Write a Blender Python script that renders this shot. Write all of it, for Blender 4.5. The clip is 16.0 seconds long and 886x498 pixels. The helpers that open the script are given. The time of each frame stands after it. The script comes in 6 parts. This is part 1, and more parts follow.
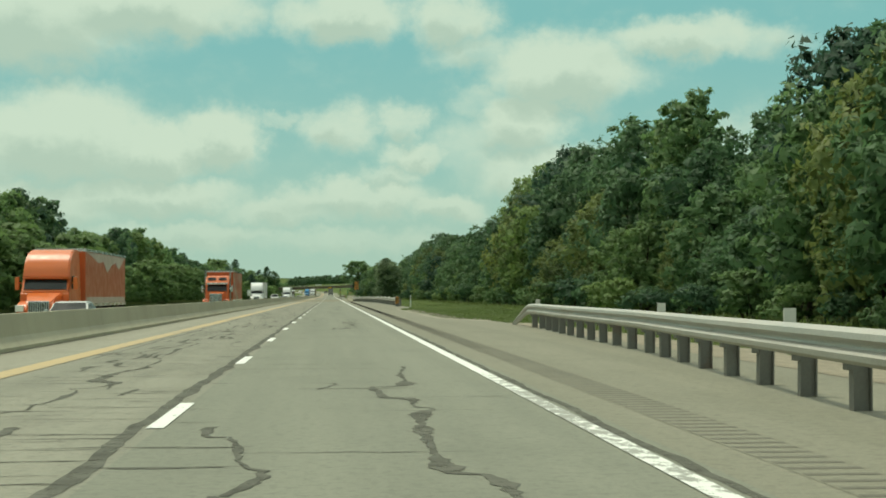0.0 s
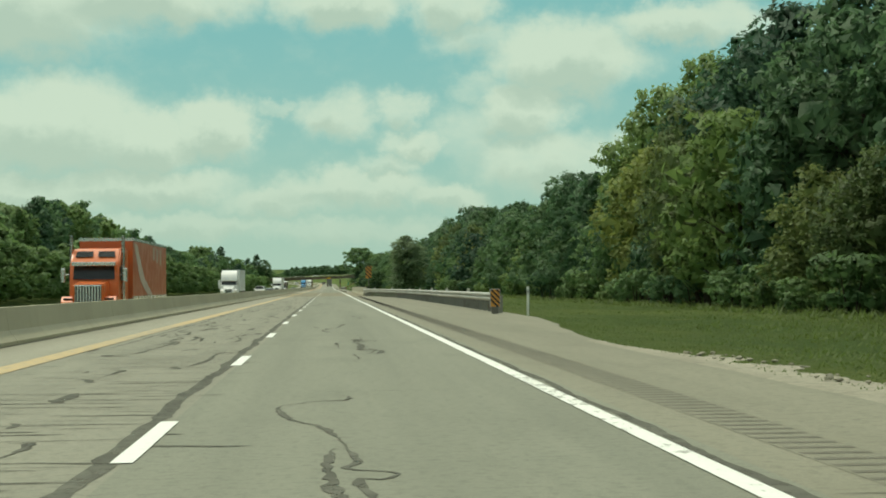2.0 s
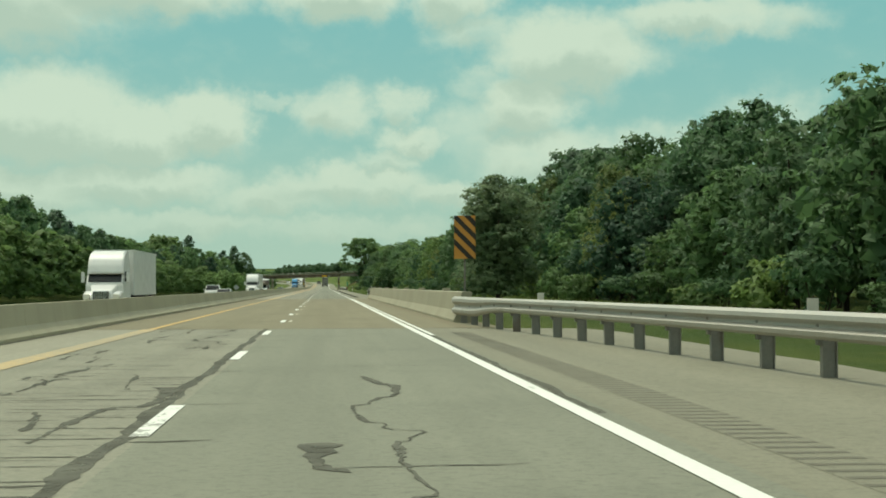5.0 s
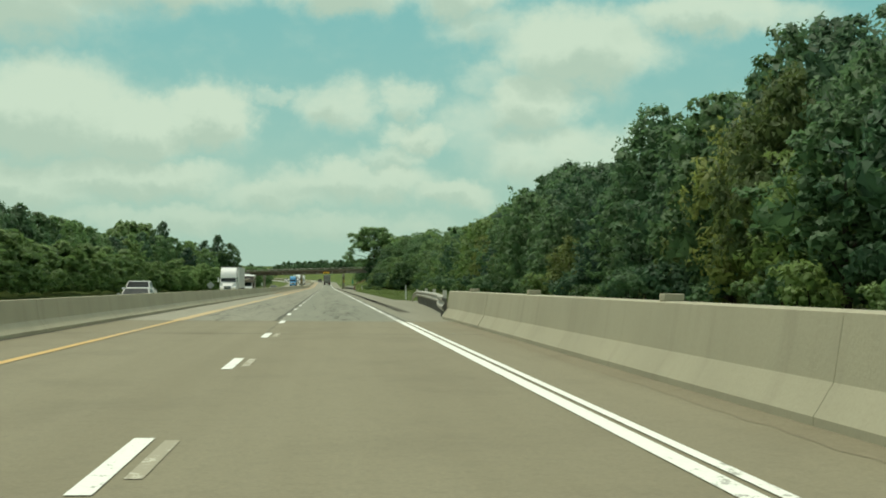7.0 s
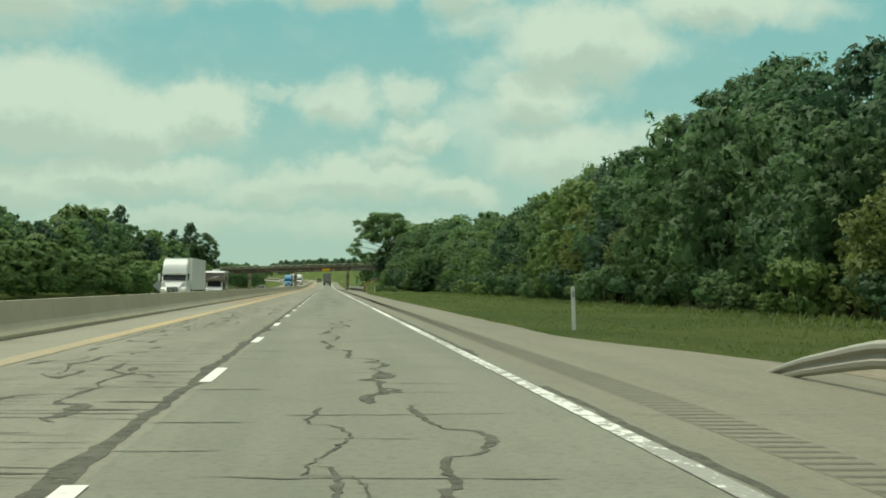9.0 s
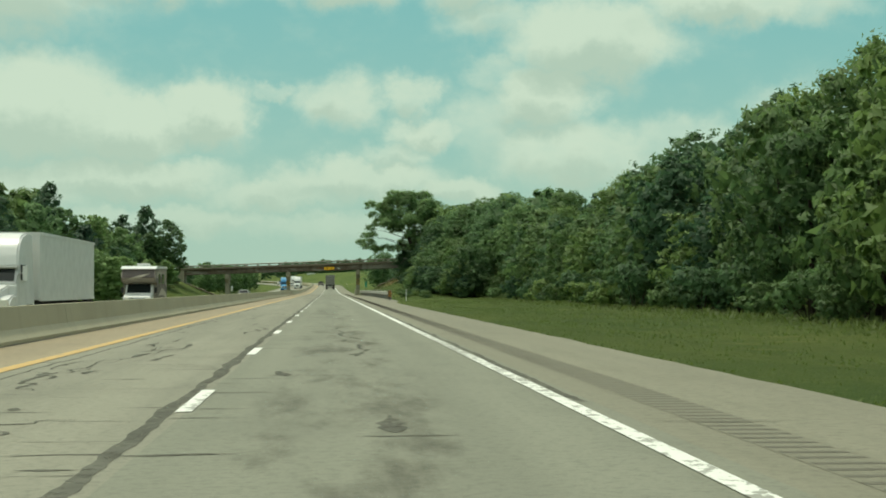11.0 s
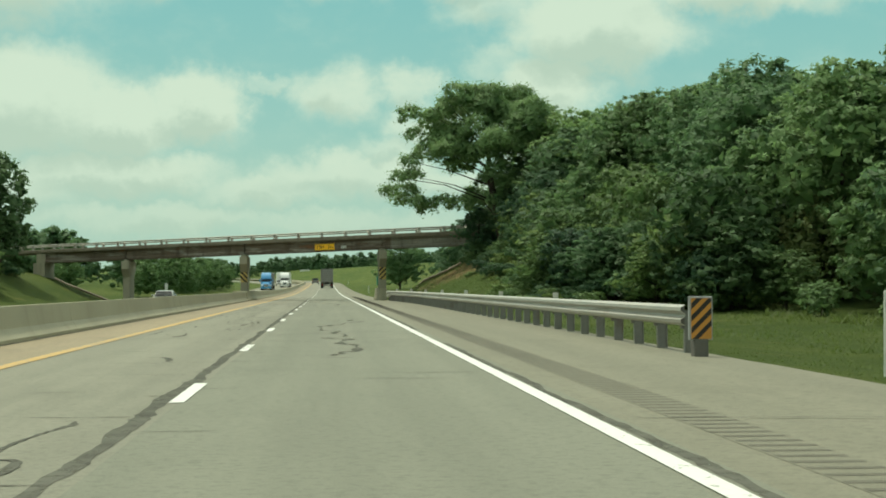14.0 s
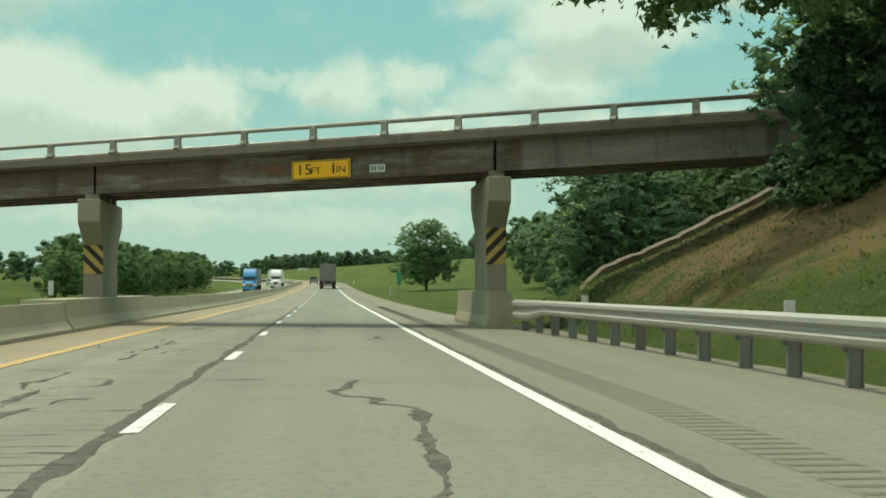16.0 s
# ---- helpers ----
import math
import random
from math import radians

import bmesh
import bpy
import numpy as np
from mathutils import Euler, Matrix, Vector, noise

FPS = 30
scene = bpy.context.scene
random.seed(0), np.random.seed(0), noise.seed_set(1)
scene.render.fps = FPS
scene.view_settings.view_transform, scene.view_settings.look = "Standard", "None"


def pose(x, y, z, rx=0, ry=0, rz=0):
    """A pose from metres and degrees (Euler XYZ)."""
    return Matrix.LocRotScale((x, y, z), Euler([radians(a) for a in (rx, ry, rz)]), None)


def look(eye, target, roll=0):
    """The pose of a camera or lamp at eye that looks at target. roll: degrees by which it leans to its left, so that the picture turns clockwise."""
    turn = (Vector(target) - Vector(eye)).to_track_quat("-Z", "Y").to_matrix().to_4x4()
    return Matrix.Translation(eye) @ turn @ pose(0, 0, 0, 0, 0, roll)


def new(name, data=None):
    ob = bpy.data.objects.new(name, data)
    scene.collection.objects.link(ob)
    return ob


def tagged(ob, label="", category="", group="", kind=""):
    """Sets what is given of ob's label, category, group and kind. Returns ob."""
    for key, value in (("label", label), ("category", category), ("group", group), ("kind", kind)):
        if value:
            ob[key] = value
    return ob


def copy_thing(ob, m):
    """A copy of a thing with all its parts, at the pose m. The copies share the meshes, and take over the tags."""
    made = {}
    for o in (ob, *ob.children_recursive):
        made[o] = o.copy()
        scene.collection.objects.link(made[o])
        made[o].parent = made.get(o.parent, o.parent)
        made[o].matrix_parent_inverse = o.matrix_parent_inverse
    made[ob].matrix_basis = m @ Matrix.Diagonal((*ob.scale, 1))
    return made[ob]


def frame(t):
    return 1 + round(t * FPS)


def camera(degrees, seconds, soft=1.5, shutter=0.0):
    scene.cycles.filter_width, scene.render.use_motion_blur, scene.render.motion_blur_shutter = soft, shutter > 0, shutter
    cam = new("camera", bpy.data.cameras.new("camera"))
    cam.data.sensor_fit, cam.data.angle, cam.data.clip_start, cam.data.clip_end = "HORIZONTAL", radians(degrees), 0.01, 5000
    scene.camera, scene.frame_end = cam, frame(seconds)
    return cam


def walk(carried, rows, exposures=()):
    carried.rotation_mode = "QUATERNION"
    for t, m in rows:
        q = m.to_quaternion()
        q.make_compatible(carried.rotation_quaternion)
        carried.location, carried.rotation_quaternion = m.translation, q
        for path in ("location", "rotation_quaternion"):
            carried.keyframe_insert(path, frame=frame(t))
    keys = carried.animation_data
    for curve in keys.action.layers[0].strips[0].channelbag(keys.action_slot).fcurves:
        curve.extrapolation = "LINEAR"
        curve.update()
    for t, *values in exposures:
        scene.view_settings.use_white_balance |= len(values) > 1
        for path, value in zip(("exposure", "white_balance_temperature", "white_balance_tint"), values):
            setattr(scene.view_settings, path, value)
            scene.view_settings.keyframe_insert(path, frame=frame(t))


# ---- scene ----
# All plan numbers below are in road units; U turns them into metres.
U = 0.885

# ---------------------------------------------------------------- camera
cam = camera(32.1, 16.0, 1.8)
EYE = 0.998
PATH = [  # seconds, x, y, yaw, pitch, roll
    (0.0, 1.313, 0.00, -4.19, 1.69, -0.22),
    (0.5, 1.266, 19.55, -4.19, 1.57, -0.22),
    (1.0, 1.213, 39.11, -4.18, 1.52, -0.22),
    (1.5, 1.170, 58.72, -4.23, 1.46, -0.35),
    (2.0, 1.181, 78.34, -4.26, 1.35, -0.51),
    (2.5, 1.226, 97.96, -4.36, 1.34, -0.57),
    (3.0, 1.287, 117.34, -4.44, 1.36, -0.22),
    (3.5, 1.341, 136.79, -4.47, 1.33, -0.36),
    (4.0, 1.314, 156.25, -4.47, 1.33, -0.38),
    (4.5, 1.251, 175.88, -4.47, 1.34, -0.35),
    (5.0, 1.229, 195.54, -4.41, 1.37, -0.20),
    (5.5, 1.227, 215.21, -4.35, 1.41, -0.01),
    (6.0, 1.225, 234.87, -4.29, 1.45, 0.19),
    (6.5, 1.213, 254.53, -4.23, 1.48, 0.36),
    (7.0, 1.214, 274.10, -4.33, 1.36, 0.39),
    (7.5, 1.262, 293.80, -4.35, 1.32, 0.23),
    (8.0, 1.258, 313.13, -4.46, 1.31, 0.18),
    (8.5, 1.252, 332.50, -4.44, 1.39, 0.28),
    (9.0, 1.220, 351.95, -4.33, 1.36, 0.34),
    (9.5, 1.216, 371.61, -4.32, 1.33, 0.16),
    (10.0, 1.198, 391.32, -4.29, 1.38, 0.08),
    (10.5, 1.183, 411.02, -4.27, 1.43, 0.04),
    (11.0, 1.167, 430.73, -4.24, 1.47, 0.00),
    (11.5, 1.169, 450.44, -4.22, 1.52, -0.05),
    (12.0, 1.196, 470.08, -4.28, 1.45, -0.16),
    (12.5, 1.219, 489.73, -4.34, 1.35, -0.25),
    (13.0, 1.243, 509.36, -4.35, 1.35, -0.13),
    (13.5, 1.270, 528.93, -4.32, 1.38, -0.19),
    (14.0, 1.293, 548.48, -4.36, 1.40, -0.26),
    (14.5, 1.316, 568.06, -4.35, 1.48, -0.35),
    (15.0, 1.299, 587.64, -4.32, 1.48, -0.28),
    (15.5, 1.287, 607.14, -4.38, 1.53, 0.18),
    (16.0, 1.351, 626.80, -4.33, 1.43, -0.12),
]
EXPOSURE = 0.0


def eye_pose(x, y, yaw, pitch, roll):
    return pose(x, y, EYE, 90 + pitch, 0, yaw) @ pose(0, 0, 0, 0, 0, roll)


walk(cam, [(t, eye_pose(x, y, yaw, pitch, roll)) for t, x, y, yaw, pitch, roll in PATH],
     [(0.0, EXPOSURE, 6800, 1), (12.4, EXPOSURE, 6800, 1), (13.5, EXPOSURE + 0.08, 6800, 1), (14.6, EXPOSURE + 0.12, 6800, 1), (16.0, EXPOSURE + 0.16, 6800, 1)])

# ---------------------------------------------------------------- light
SUN_UP, SUN_TURN = 66.0, 40.0  # elevation; how far the sun stands to the left of straight ahead
sun = new("sun", bpy.data.lights.new("sun", "SUN"))
sun.data.energy, sun.data.angle, sun.data.color = 2.2, radians(2.5), (1.0, 0.95, 0.84)
a, b = radians(SUN_UP), radians(SUN_TURN)
sun.matrix_world = look((0, 0, 200), Vector((0, 0, 200)) + Vector((math.sin(b) * math.cos(a), -math.cos(b) * math.cos(a), -math.sin(a))))

world = bpy.data.worlds.new("sky")
scene.world = world
world.use_nodes = True
wn, wl = world.node_tree.nodes, world.node_tree.links
sky = wn.new("ShaderNodeTexSky")
sky.sky_type, sky.sun_disc = "NISHITA", False
sky.sun_elevation, sky.sun_rotation = radians(SUN_UP), radians(-SUN_TURN)
sky.air_density, sky.dust_density = 1.0, 2.0
veil = wn.new("ShaderNodeTexNoise")
veil.inputs["Scale"].default_value, veil.inputs["Detail"].default_value = 2.2, 6.0
ramp = wn.new("ShaderNodeMapRange")
ramp.inputs["From Min"].default_value, ramp.inputs["From Max"].default_value = 0.40, 0.60
wl.new(veil.outputs["Fac"], ramp.inputs["Value"])
cloudmix = wn.new("ShaderNodeMix")
cloudmix.data_type = "RGBA"
cloudmix.inputs["B"].default_value = (8.6, 9.0, 8.0, 1)
wl.new(ramp.outputs["Result"], cloudmix.inputs["Factor"])
wl.new(sky.outputs["Color"], cloudmix.inputs["A"])
wn["Background"].inputs["Strength"].default_value = 0.15
wl.new(cloudmix.outputs["Result"], wn["Background"].inputs["Color"])


# ---------------------------------------------------------------- materials
class Nodes:
    """A small builder of node materials."""

    def __init__(self, name):
        self.mat = bpy.data.materials.new(name)
        self.mat.use_nodes = True
        self.nodes, self.links = self.mat.node_tree.nodes, self.mat.node_tree.links
        self.bsdf = self.nodes["Principled BSDF"]
        self.out = self.nodes["Material Output"]

    def put(self, socket, value):
        if isinstance(value, bpy.types.NodeSocket):
            self.links.new(value, socket)
        elif value is not None:
            socket.default_value = value

    def node(self, kind, outlet=0, **sockets):
        n = self.nodes.new("ShaderNode" + kind)
        for key, value in sockets.items():
            self.put(n.inputs[key], value)
        return n.outputs[outlet]

    def coord(self, name="Object"):
        n = self.nodes.new("ShaderNodeTexCoord")
        return n.outputs[name]

    def place(self):
        n = self.nodes.new("ShaderNodeNewGeometry")
        return n.outputs["Position"]

    def stretch(self, vec, x=1.0, y=1.0, z=1.0):
        return self.node("Mapping", 0, Vector=vec, Scale=(x, y, z))

    def noise(self, vec, scale, detail=4.0, rough=0.55):
        return self.node("TexNoise", 0, Vector=vec, Scale=scale, Detail=detail, Roughness=rough)

    def span(self, v, lo, hi, a=0.0, b=1.0):
        n = self.nodes.new("ShaderNodeMapRange")
        n.interpolation_type = "SMOOTHSTEP"
        for k, value in zip(("Value", "From Min", "From Max", "To Min", "To Max"), (v, lo, hi, a, b)):
            self.put(n.inputs[k], value)
        return n.outputs["Result"]

    def math(self, op, a, b=None, c=None):
        n = self.nodes.new("ShaderNodeMath")
        n.operation = op
        for k, value in enumerate((a, b, c)):
            self.put(n.inputs[k], value)
        return n.outputs[0]

    def vec(self, op, a, b=None, outlet=0):
        n = self.nodes.new("ShaderNodeVectorMath")
        n.operation = op
        self.put(n.inputs[0], a)
        self.put(n.inputs[1], b)
        return n.outputs[outlet]

    def mix(self, fac, a, b):
        n = self.nodes.new("ShaderNodeMix")
        n.data_type = "RGBA"
        for k, value in ((0, fac), (6, a), (7, b)):
            self.put(n.inputs[k], (*value, 1) if isinstance(value, tuple) and len(value) == 3 else value)
        return n.outputs[2]

    def bump(self, height, distance, strength=0.6):
        n = self.nodes.new("ShaderNodeBump")
        n.inputs["Strength"].default_value, n.inputs["Distance"].default_value = strength, distance
        self.links.new(height, n.inputs["Height"])
        self.links.new(n.outputs["Normal"], self.bsdf.inputs["Normal"])

    def done(self, color, rough=0.8, metal=0.0, specular=0.3):
        self.put(self.bsdf.inputs["Base Color"], (*color, 1) if isinstance(color, tuple) and len(color) == 3 else color)
        self.put(self.bsdf.inputs["Roughness"], rough)
        self.put(self.bsdf.inputs["Metallic"], metal)
        self.bsdf.inputs["Specular IOR Level"].default_value = specular
        return self.mat


def rgb(r, g, b):
    """A display colour, 0 to 255, as linear light."""
    return tuple((v / 255 / 12.92) if v < 11 else ((v / 255 + 0.055) / 1.055) ** 2.4 for v in (r, g, b))


def pavement_mat(name, low, high, patch, grain=55.0, rough=1.0):
    k = Nodes(name)
    p = k.place()
    fine = k.noise(p, grain, 3.0, 0.7)
    grit = k.noise(p, grain * 0.22, 4.0, 0.75)
    long = k.noise(k.stretch(p, 1.3, 0.03, 1), 1.0, 3.0)
    blot = k.noise(k.stretch(p, 0.9, 0.45, 1), 0.7, 6.0, 0.65)
    cross = k.noise(k.stretch(p, 0.25, 6.0, 1), 1.0, 3.0)
    c = k.mix(k.span(long, 0.25, 0.75), low, high)
    c = k.mix(k.span(blot, 0.46, 0.74, 0.0, 0.6), c, patch)
    c = k.mix(k.span(cross, 0.58, 0.75, 0.0, 0.05 * rough), c, patch)
    c = k.mix(k.span(grit, 0.46, 0.68, 0.0, 0.46 * rough), c, tuple(v * 0.62 for v in patch))
    c = k.mix(k.span(fine, 0.3, 0.7, 0.0, 0.30), c, tuple(v * 0.55 for v in patch))
    k.bump(fine, 0.006, 0.5)
    return k.done(c, 0.86, specular=0.25)


def concrete_mat(name, base, stain, streak=0.5, rust=False):
    k = Nodes(name)
    p = k.place()
    fine = k.noise(p, 24.0, 5.0, 0.65)
    run = k.noise(k.stretch(p, 1.2, 1.2, 0.12), 1.6, 5.0, 0.6)
    wide = k.noise(p, 0.35, 4.0)
    c = k.mix(k.span(wide, 0.35, 0.7, 0.0, 0.5), base, tuple(v * 0.78 for v in base))
    c = k.mix(k.span(run, 0.50, 0.75, 0.0, streak), c, stain)
    c = k.mix(k.span(fine, 0.35, 0.75, 0.0, 0.22), c, stain)
    if rust:
        c = k.mix(k.span(k.noise(k.stretch(p, 0.5, 0.5, 1.4), 0.9, 5.0, 0.65), 0.56, 0.70, 0.0, 0.55), c, (0.29, 0.265, 0.215))
        c = k.mix(k.span(k.noise(k.stretch(p, 0.6, 0.6, 1.6), 1.3, 4.0, 0.6), 0.62, 0.74, 0.0, 0.6), c, (0.20, 0.105, 0.055))
    k.bump(fine, 0.01, 0.4)
    return k.done(c, 0.88, specular=0.25)


def girder_mat(name):
    """Old concrete: brown water stains from above, chalky blooms, rust near the ends, one span paler than the rest."""
    k = Nodes(name)
    p = k.place()
    fine = k.noise(p, 14.0, 5.0, 0.65)
    run = k.noise(k.stretch(p, 1.1, 1.1, 0.16), 1.5, 5.0, 0.62)
    bloom = k.noise(k.stretch(p, 0.32, 0.32, 2.0), 1.0, 6.0, 0.66)
    rusty = k.noise(k.stretch(p, 0.5, 0.5, 1.8), 1.0, 5.0, 0.62)
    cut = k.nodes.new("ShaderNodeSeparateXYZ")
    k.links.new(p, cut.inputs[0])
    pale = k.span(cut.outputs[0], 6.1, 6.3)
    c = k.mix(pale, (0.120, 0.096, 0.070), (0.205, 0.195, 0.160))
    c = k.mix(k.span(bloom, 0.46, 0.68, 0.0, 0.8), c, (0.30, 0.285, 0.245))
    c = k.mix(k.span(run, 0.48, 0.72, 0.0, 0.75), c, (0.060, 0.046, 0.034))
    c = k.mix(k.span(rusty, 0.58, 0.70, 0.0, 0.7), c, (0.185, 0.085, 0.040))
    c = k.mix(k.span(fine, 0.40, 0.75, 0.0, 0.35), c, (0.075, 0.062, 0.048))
    k.bump(fine, 0.012, 0.5)
    return k.done(c, 0.9, specular=0.2)


def paint_mat(name, color, under, wear=0.56):
    """Road paint, worn through in flakes."""
    k = Nodes(name)
    p = k.place()
    flake = k.noise(k.stretch(p, 1.6, 0.8, 1), 4.5, 6.0, 0.74)
    where = k.noise(k.stretch(p, 0.3, 0.06, 1), 1.0, 2.0)
    cut = k.math("ADD", flake, k.span(where, 0.35, 0.75, -0.1, 0.1))
    c = k.mix(k.span(cut, wear, wear + 0.06, 0.0, 0.8), color, under)
    c = k.mix(k.span(k.noise(p, 18.0, 3.0), 0.4, 0.8, 0.0, 0.3), c, tuple(v * 0.7 for v in color))
    return k.done(c, 0.7, specular=0.3)


def plain_mat(name, color, rough=0.5, metal=0.0, dirt=0.25, scale=3.0, specular=0.4):
    k = Nodes(name)
    p = k.place()
    n = k.noise(p, scale, 5.0, 0.6)
    c = k.mix(k.span(n, 0.42, 0.75, 0.0, dirt), color, tuple(v * 0.5 + 0.02 for v in color))
    k.bump(k.noise(p, scale * 9, 2.0), 0.002, 0.3)
    return k.done(c, k.span(n, 0.3, 0.7, rough * 0.8, min(1.0, rough * 1.25)), metal, specular)


def sealant_mat(name, color, *rest):
    """Tar over cracks, worn away in flecks so that the pavement shows."""
    k = Nodes(name)
    p = k.place()
    n = k.noise(p, 7.0, 5.0, 0.7)
    k.done(k.mix(k.span(k.noise(p, 2.0, 4.0), 0.3, 0.7), color, tuple(v * 1.5 for v in color)), 0.9, 0.0, 0.08)
    gone = k.nodes.new("ShaderNodeBsdfTransparent")
    both = k.nodes.new("ShaderNodeMixShader")
    k.links.new(k.span(n, 0.50, 0.68, 0.0, 0.85), both.inputs[0])
    k.links.new(k.bsdf.outputs[0], both.inputs[1])
    k.links.new(gone.outputs[0], both.inputs[2])
    k.links.new(both.outputs[0], k.out.inputs["Surface"])
    return k.mat


def oil_mat(name, color):
    """A thin film of dripped oil, patchy and thinning out towards the rim of its patch."""
    k = Nodes(name)
    p = k.place()
    n = k.noise(k.stretch(p, 1.0, 0.22, 1.0), 1.5, 5.0, 0.68)
    blot = k.span(n, 0.45, 0.72, 0.0, 0.36)
    cut = k.nodes.new("ShaderNodeSeparateXYZ")
    k.links.new(k.coord("Generated"), cut.inputs[0])
    for axis in ("X", "Y"):
        rim = k.math("MULTIPLY", cut.outputs[axis], k.math("SUBTRACT", 1.0, cut.outputs[axis]))
        blot = k.math("MULTIPLY", blot, k.span(rim, 0.0, 0.16, 0.0, 1.0))
    k.done(color, 0.85, 0.0, 0.15)
    clear = k.nodes.new("ShaderNodeBsdfTransparent")
    both = k.nodes.new("ShaderNodeMixShader")
    k.links.new(blot, both.inputs[0])
    k.links.new(clear.outputs[0], both.inputs[1])
    k.links.new(k.bsdf.outputs[0], both.inputs[2])
    k.links.new(both.outputs[0], k.out.inputs["Surface"])
    return k.mat


def steel_mat(name, color, rough=0.45, rust=0.12):
    k = Nodes(name)
    p = k.place()
    spangle = k.noise(p, 26.0, 3.0)
    run = k.noise(k.stretch(p, 0.6, 0.15, 0.6), 2.4, 5.0, 0.65)
    c = k.mix(k.span(spangle, 0.3, 0.7, 0.0, 0.35), color, tuple(v * 0.7 for v in color))
    c = k.mix(k.span(run, 0.56, 0.76, 0.0, rust * 3), c, (0.20, 0.13, 0.08))
    k.bump(k.noise(k.stretch(p, 1.0, 0.5, 1.0), 3.0, 4.0, 0.6), 0.012, 0.35)
    return k.done(c, k.span(run, 0.3, 0.7, rough - 0.08, rough + 0.15), 0.5, 0.5)


def leaf_mat(name, dark, light):
    k = Nodes(name)
    info = k.nodes.new("ShaderNodeObjectInfo")
    geo = k.nodes.new("ShaderNodeNewGeometry")
    p = k.place()
    clump = k.noise(p, 0.55, 4.0, 0.65)
    c = k.mix(k.span(geo.outputs["Random Per Island"], 0.0, 1.0, 0.36, 0.64), dark, light)
    c = k.mix(k.span(clump, 0.38, 0.64, 0.0, 0.5), c, tuple(v * 0.75 for v in dark))
    own = info.outputs["Random"]
    c = k.mix(k.span(own, 0.50, 1.0, 0.0, 0.50), c, (light[0] * 1.18, light[1] * 1.12, light[2] * 0.8))
    c = k.mix(k.span(own, 0.45, 0.0, 0.0, 0.80), c, (dark[0] * 0.60, dark[1] * 0.66, dark[2] * 0.76))
    k.done(c, 0.62, specular=0.35)
    glow = k.nodes.new("ShaderNodeBsdfTranslucent")
    k.links.new(c, glow.inputs["Color"])
    add = k.nodes.new("ShaderNodeMixShader")
    add.inputs[0].default_value = 0.5
    k.links.new(k.bsdf.outputs[0], add.inputs[1])
    k.links.new(glow.outputs[0], add.inputs[2])
    k.links.new(add.outputs[0], k.out.inputs["Surface"])
    return k.mat


def bark_mat(name, color):
    k = Nodes(name)
    p = k.place()
    n = k.noise(k.stretch(p, 6, 6, 0.9), 3.0, 5.0, 0.65)
    k.bump(n, 0.04, 0.8)
    return k.done(k.mix(k.span(n, 0.3, 0.7), tuple(v * 0.4 for v in color), color), 0.95, specular=0.1)


def grass_mat(name):
    k = Nodes(name)
    p = k.place()
    wide = k.noise(k.stretch(p, 1, 0.5, 1), 0.12, 5.0, 0.6)
    tuft = k.noise(p, 3.2, 5.0, 0.7)
    fine = k.noise(p, 26.0, 3.0, 0.7)
    c = k.mix(k.span(wide, 0.35, 0.68), (0.055, 0.095, 0.021), (0.104, 0.136, 0.032))
    c = k.mix(k.span(tuft, 0.45, 0.75, 0.0, 0.7), c, (0.040, 0.075, 0.018))
    c = k.mix(k.span(k.noise(p, 0.5, 4.0), 0.58, 0.75, 0.0, 0.6), c, (0.19, 0.19, 0.06))
    c = k.mix(k.span(fine, 0.4, 0.75, 0.0, 0.5), c, (0.16, 0.18, 0.06))
    # a bare, dry patch high on the bank beside the crossing
    away = k.vec("LENGTH", k.vec("MULTIPLY", k.vec("SUBTRACT", p, (10.9, 658.0, 3.2)), (0.20, 0.085, 0.25)), None, 1)
    dry = k.span(k.math("ADD", away, k.math("MULTIPLY", k.math("SUBTRACT", k.noise(p, 0.9, 6.0, 0.7), 0.5), 1.6)), 1.0, 0.55)
    c = k.mix(k.math("MULTIPLY", dry, 0.86), c, k.mix(tuft, (0.170, 0.118, 0.056), (0.285, 0.198, 0.098)))
    k.bump(k.math("ADD", k.math("MULTIPLY", tuft, 2.0), fine), 0.12, 0.9)
    return k.done(c, 0.95, specular=0.1)


ASPHALT = pavement_mat("weathered_asphalt", (0.222, 0.222, 0.166), (0.286, 0.283, 0.212), (0.182, 0.182, 0.136))
ASPHALT_LANE = pavement_mat("driving_lane_asphalt", (0.197, 0.205, 0.153), (0.241, 0.248, 0.185), (0.171, 0.178, 0.133))
SHOULDER = pavement_mat("shoulder_asphalt", (0.208, 0.204, 0.146), (0.248, 0.242, 0.174), (0.182, 0.177, 0.124), 40.0)
MEDIAN = pavement_mat("pale_median_asphalt", (0.265, 0.262, 0.196), (0.320, 0.314, 0.236), (0.215, 0.208, 0.152), 40.0)
MEDIAN_WARM = pavement_mat("dusty_median_asphalt", (0.285, 0.245, 0.160), (0.345, 0.290, 0.185), (0.235, 0.200, 0.132), 40.0)
DECK = pavement_mat("bridge_deck_concrete", (0.199, 0.181, 0.113), (0.227, 0.209, 0.134), (0.160, 0.144, 0.091), 30.0, 0.4)
# darker than the shoulder: the shade inside the rumble grooves, as colour
GROOVE_SHADE = pavement_mat("shade_toned_groove_asphalt", (0.140, 0.136, 0.100), (0.168, 0.163, 0.120), (0.125, 0.121, 0.089))
GRAVEL = pavement_mat("tan_gravel", (0.255, 0.225, 0.155), (0.32, 0.285, 0.20), (0.17, 0.145, 0.095), 14.0)
OIL = oil_mat("oil_film", (0.075, 0.070, 0.055))
SEAL = sealant_mat("crack_sealant", (0.090, 0.091, 0.072), 0.6, 0.0, 0.4, 5.0)
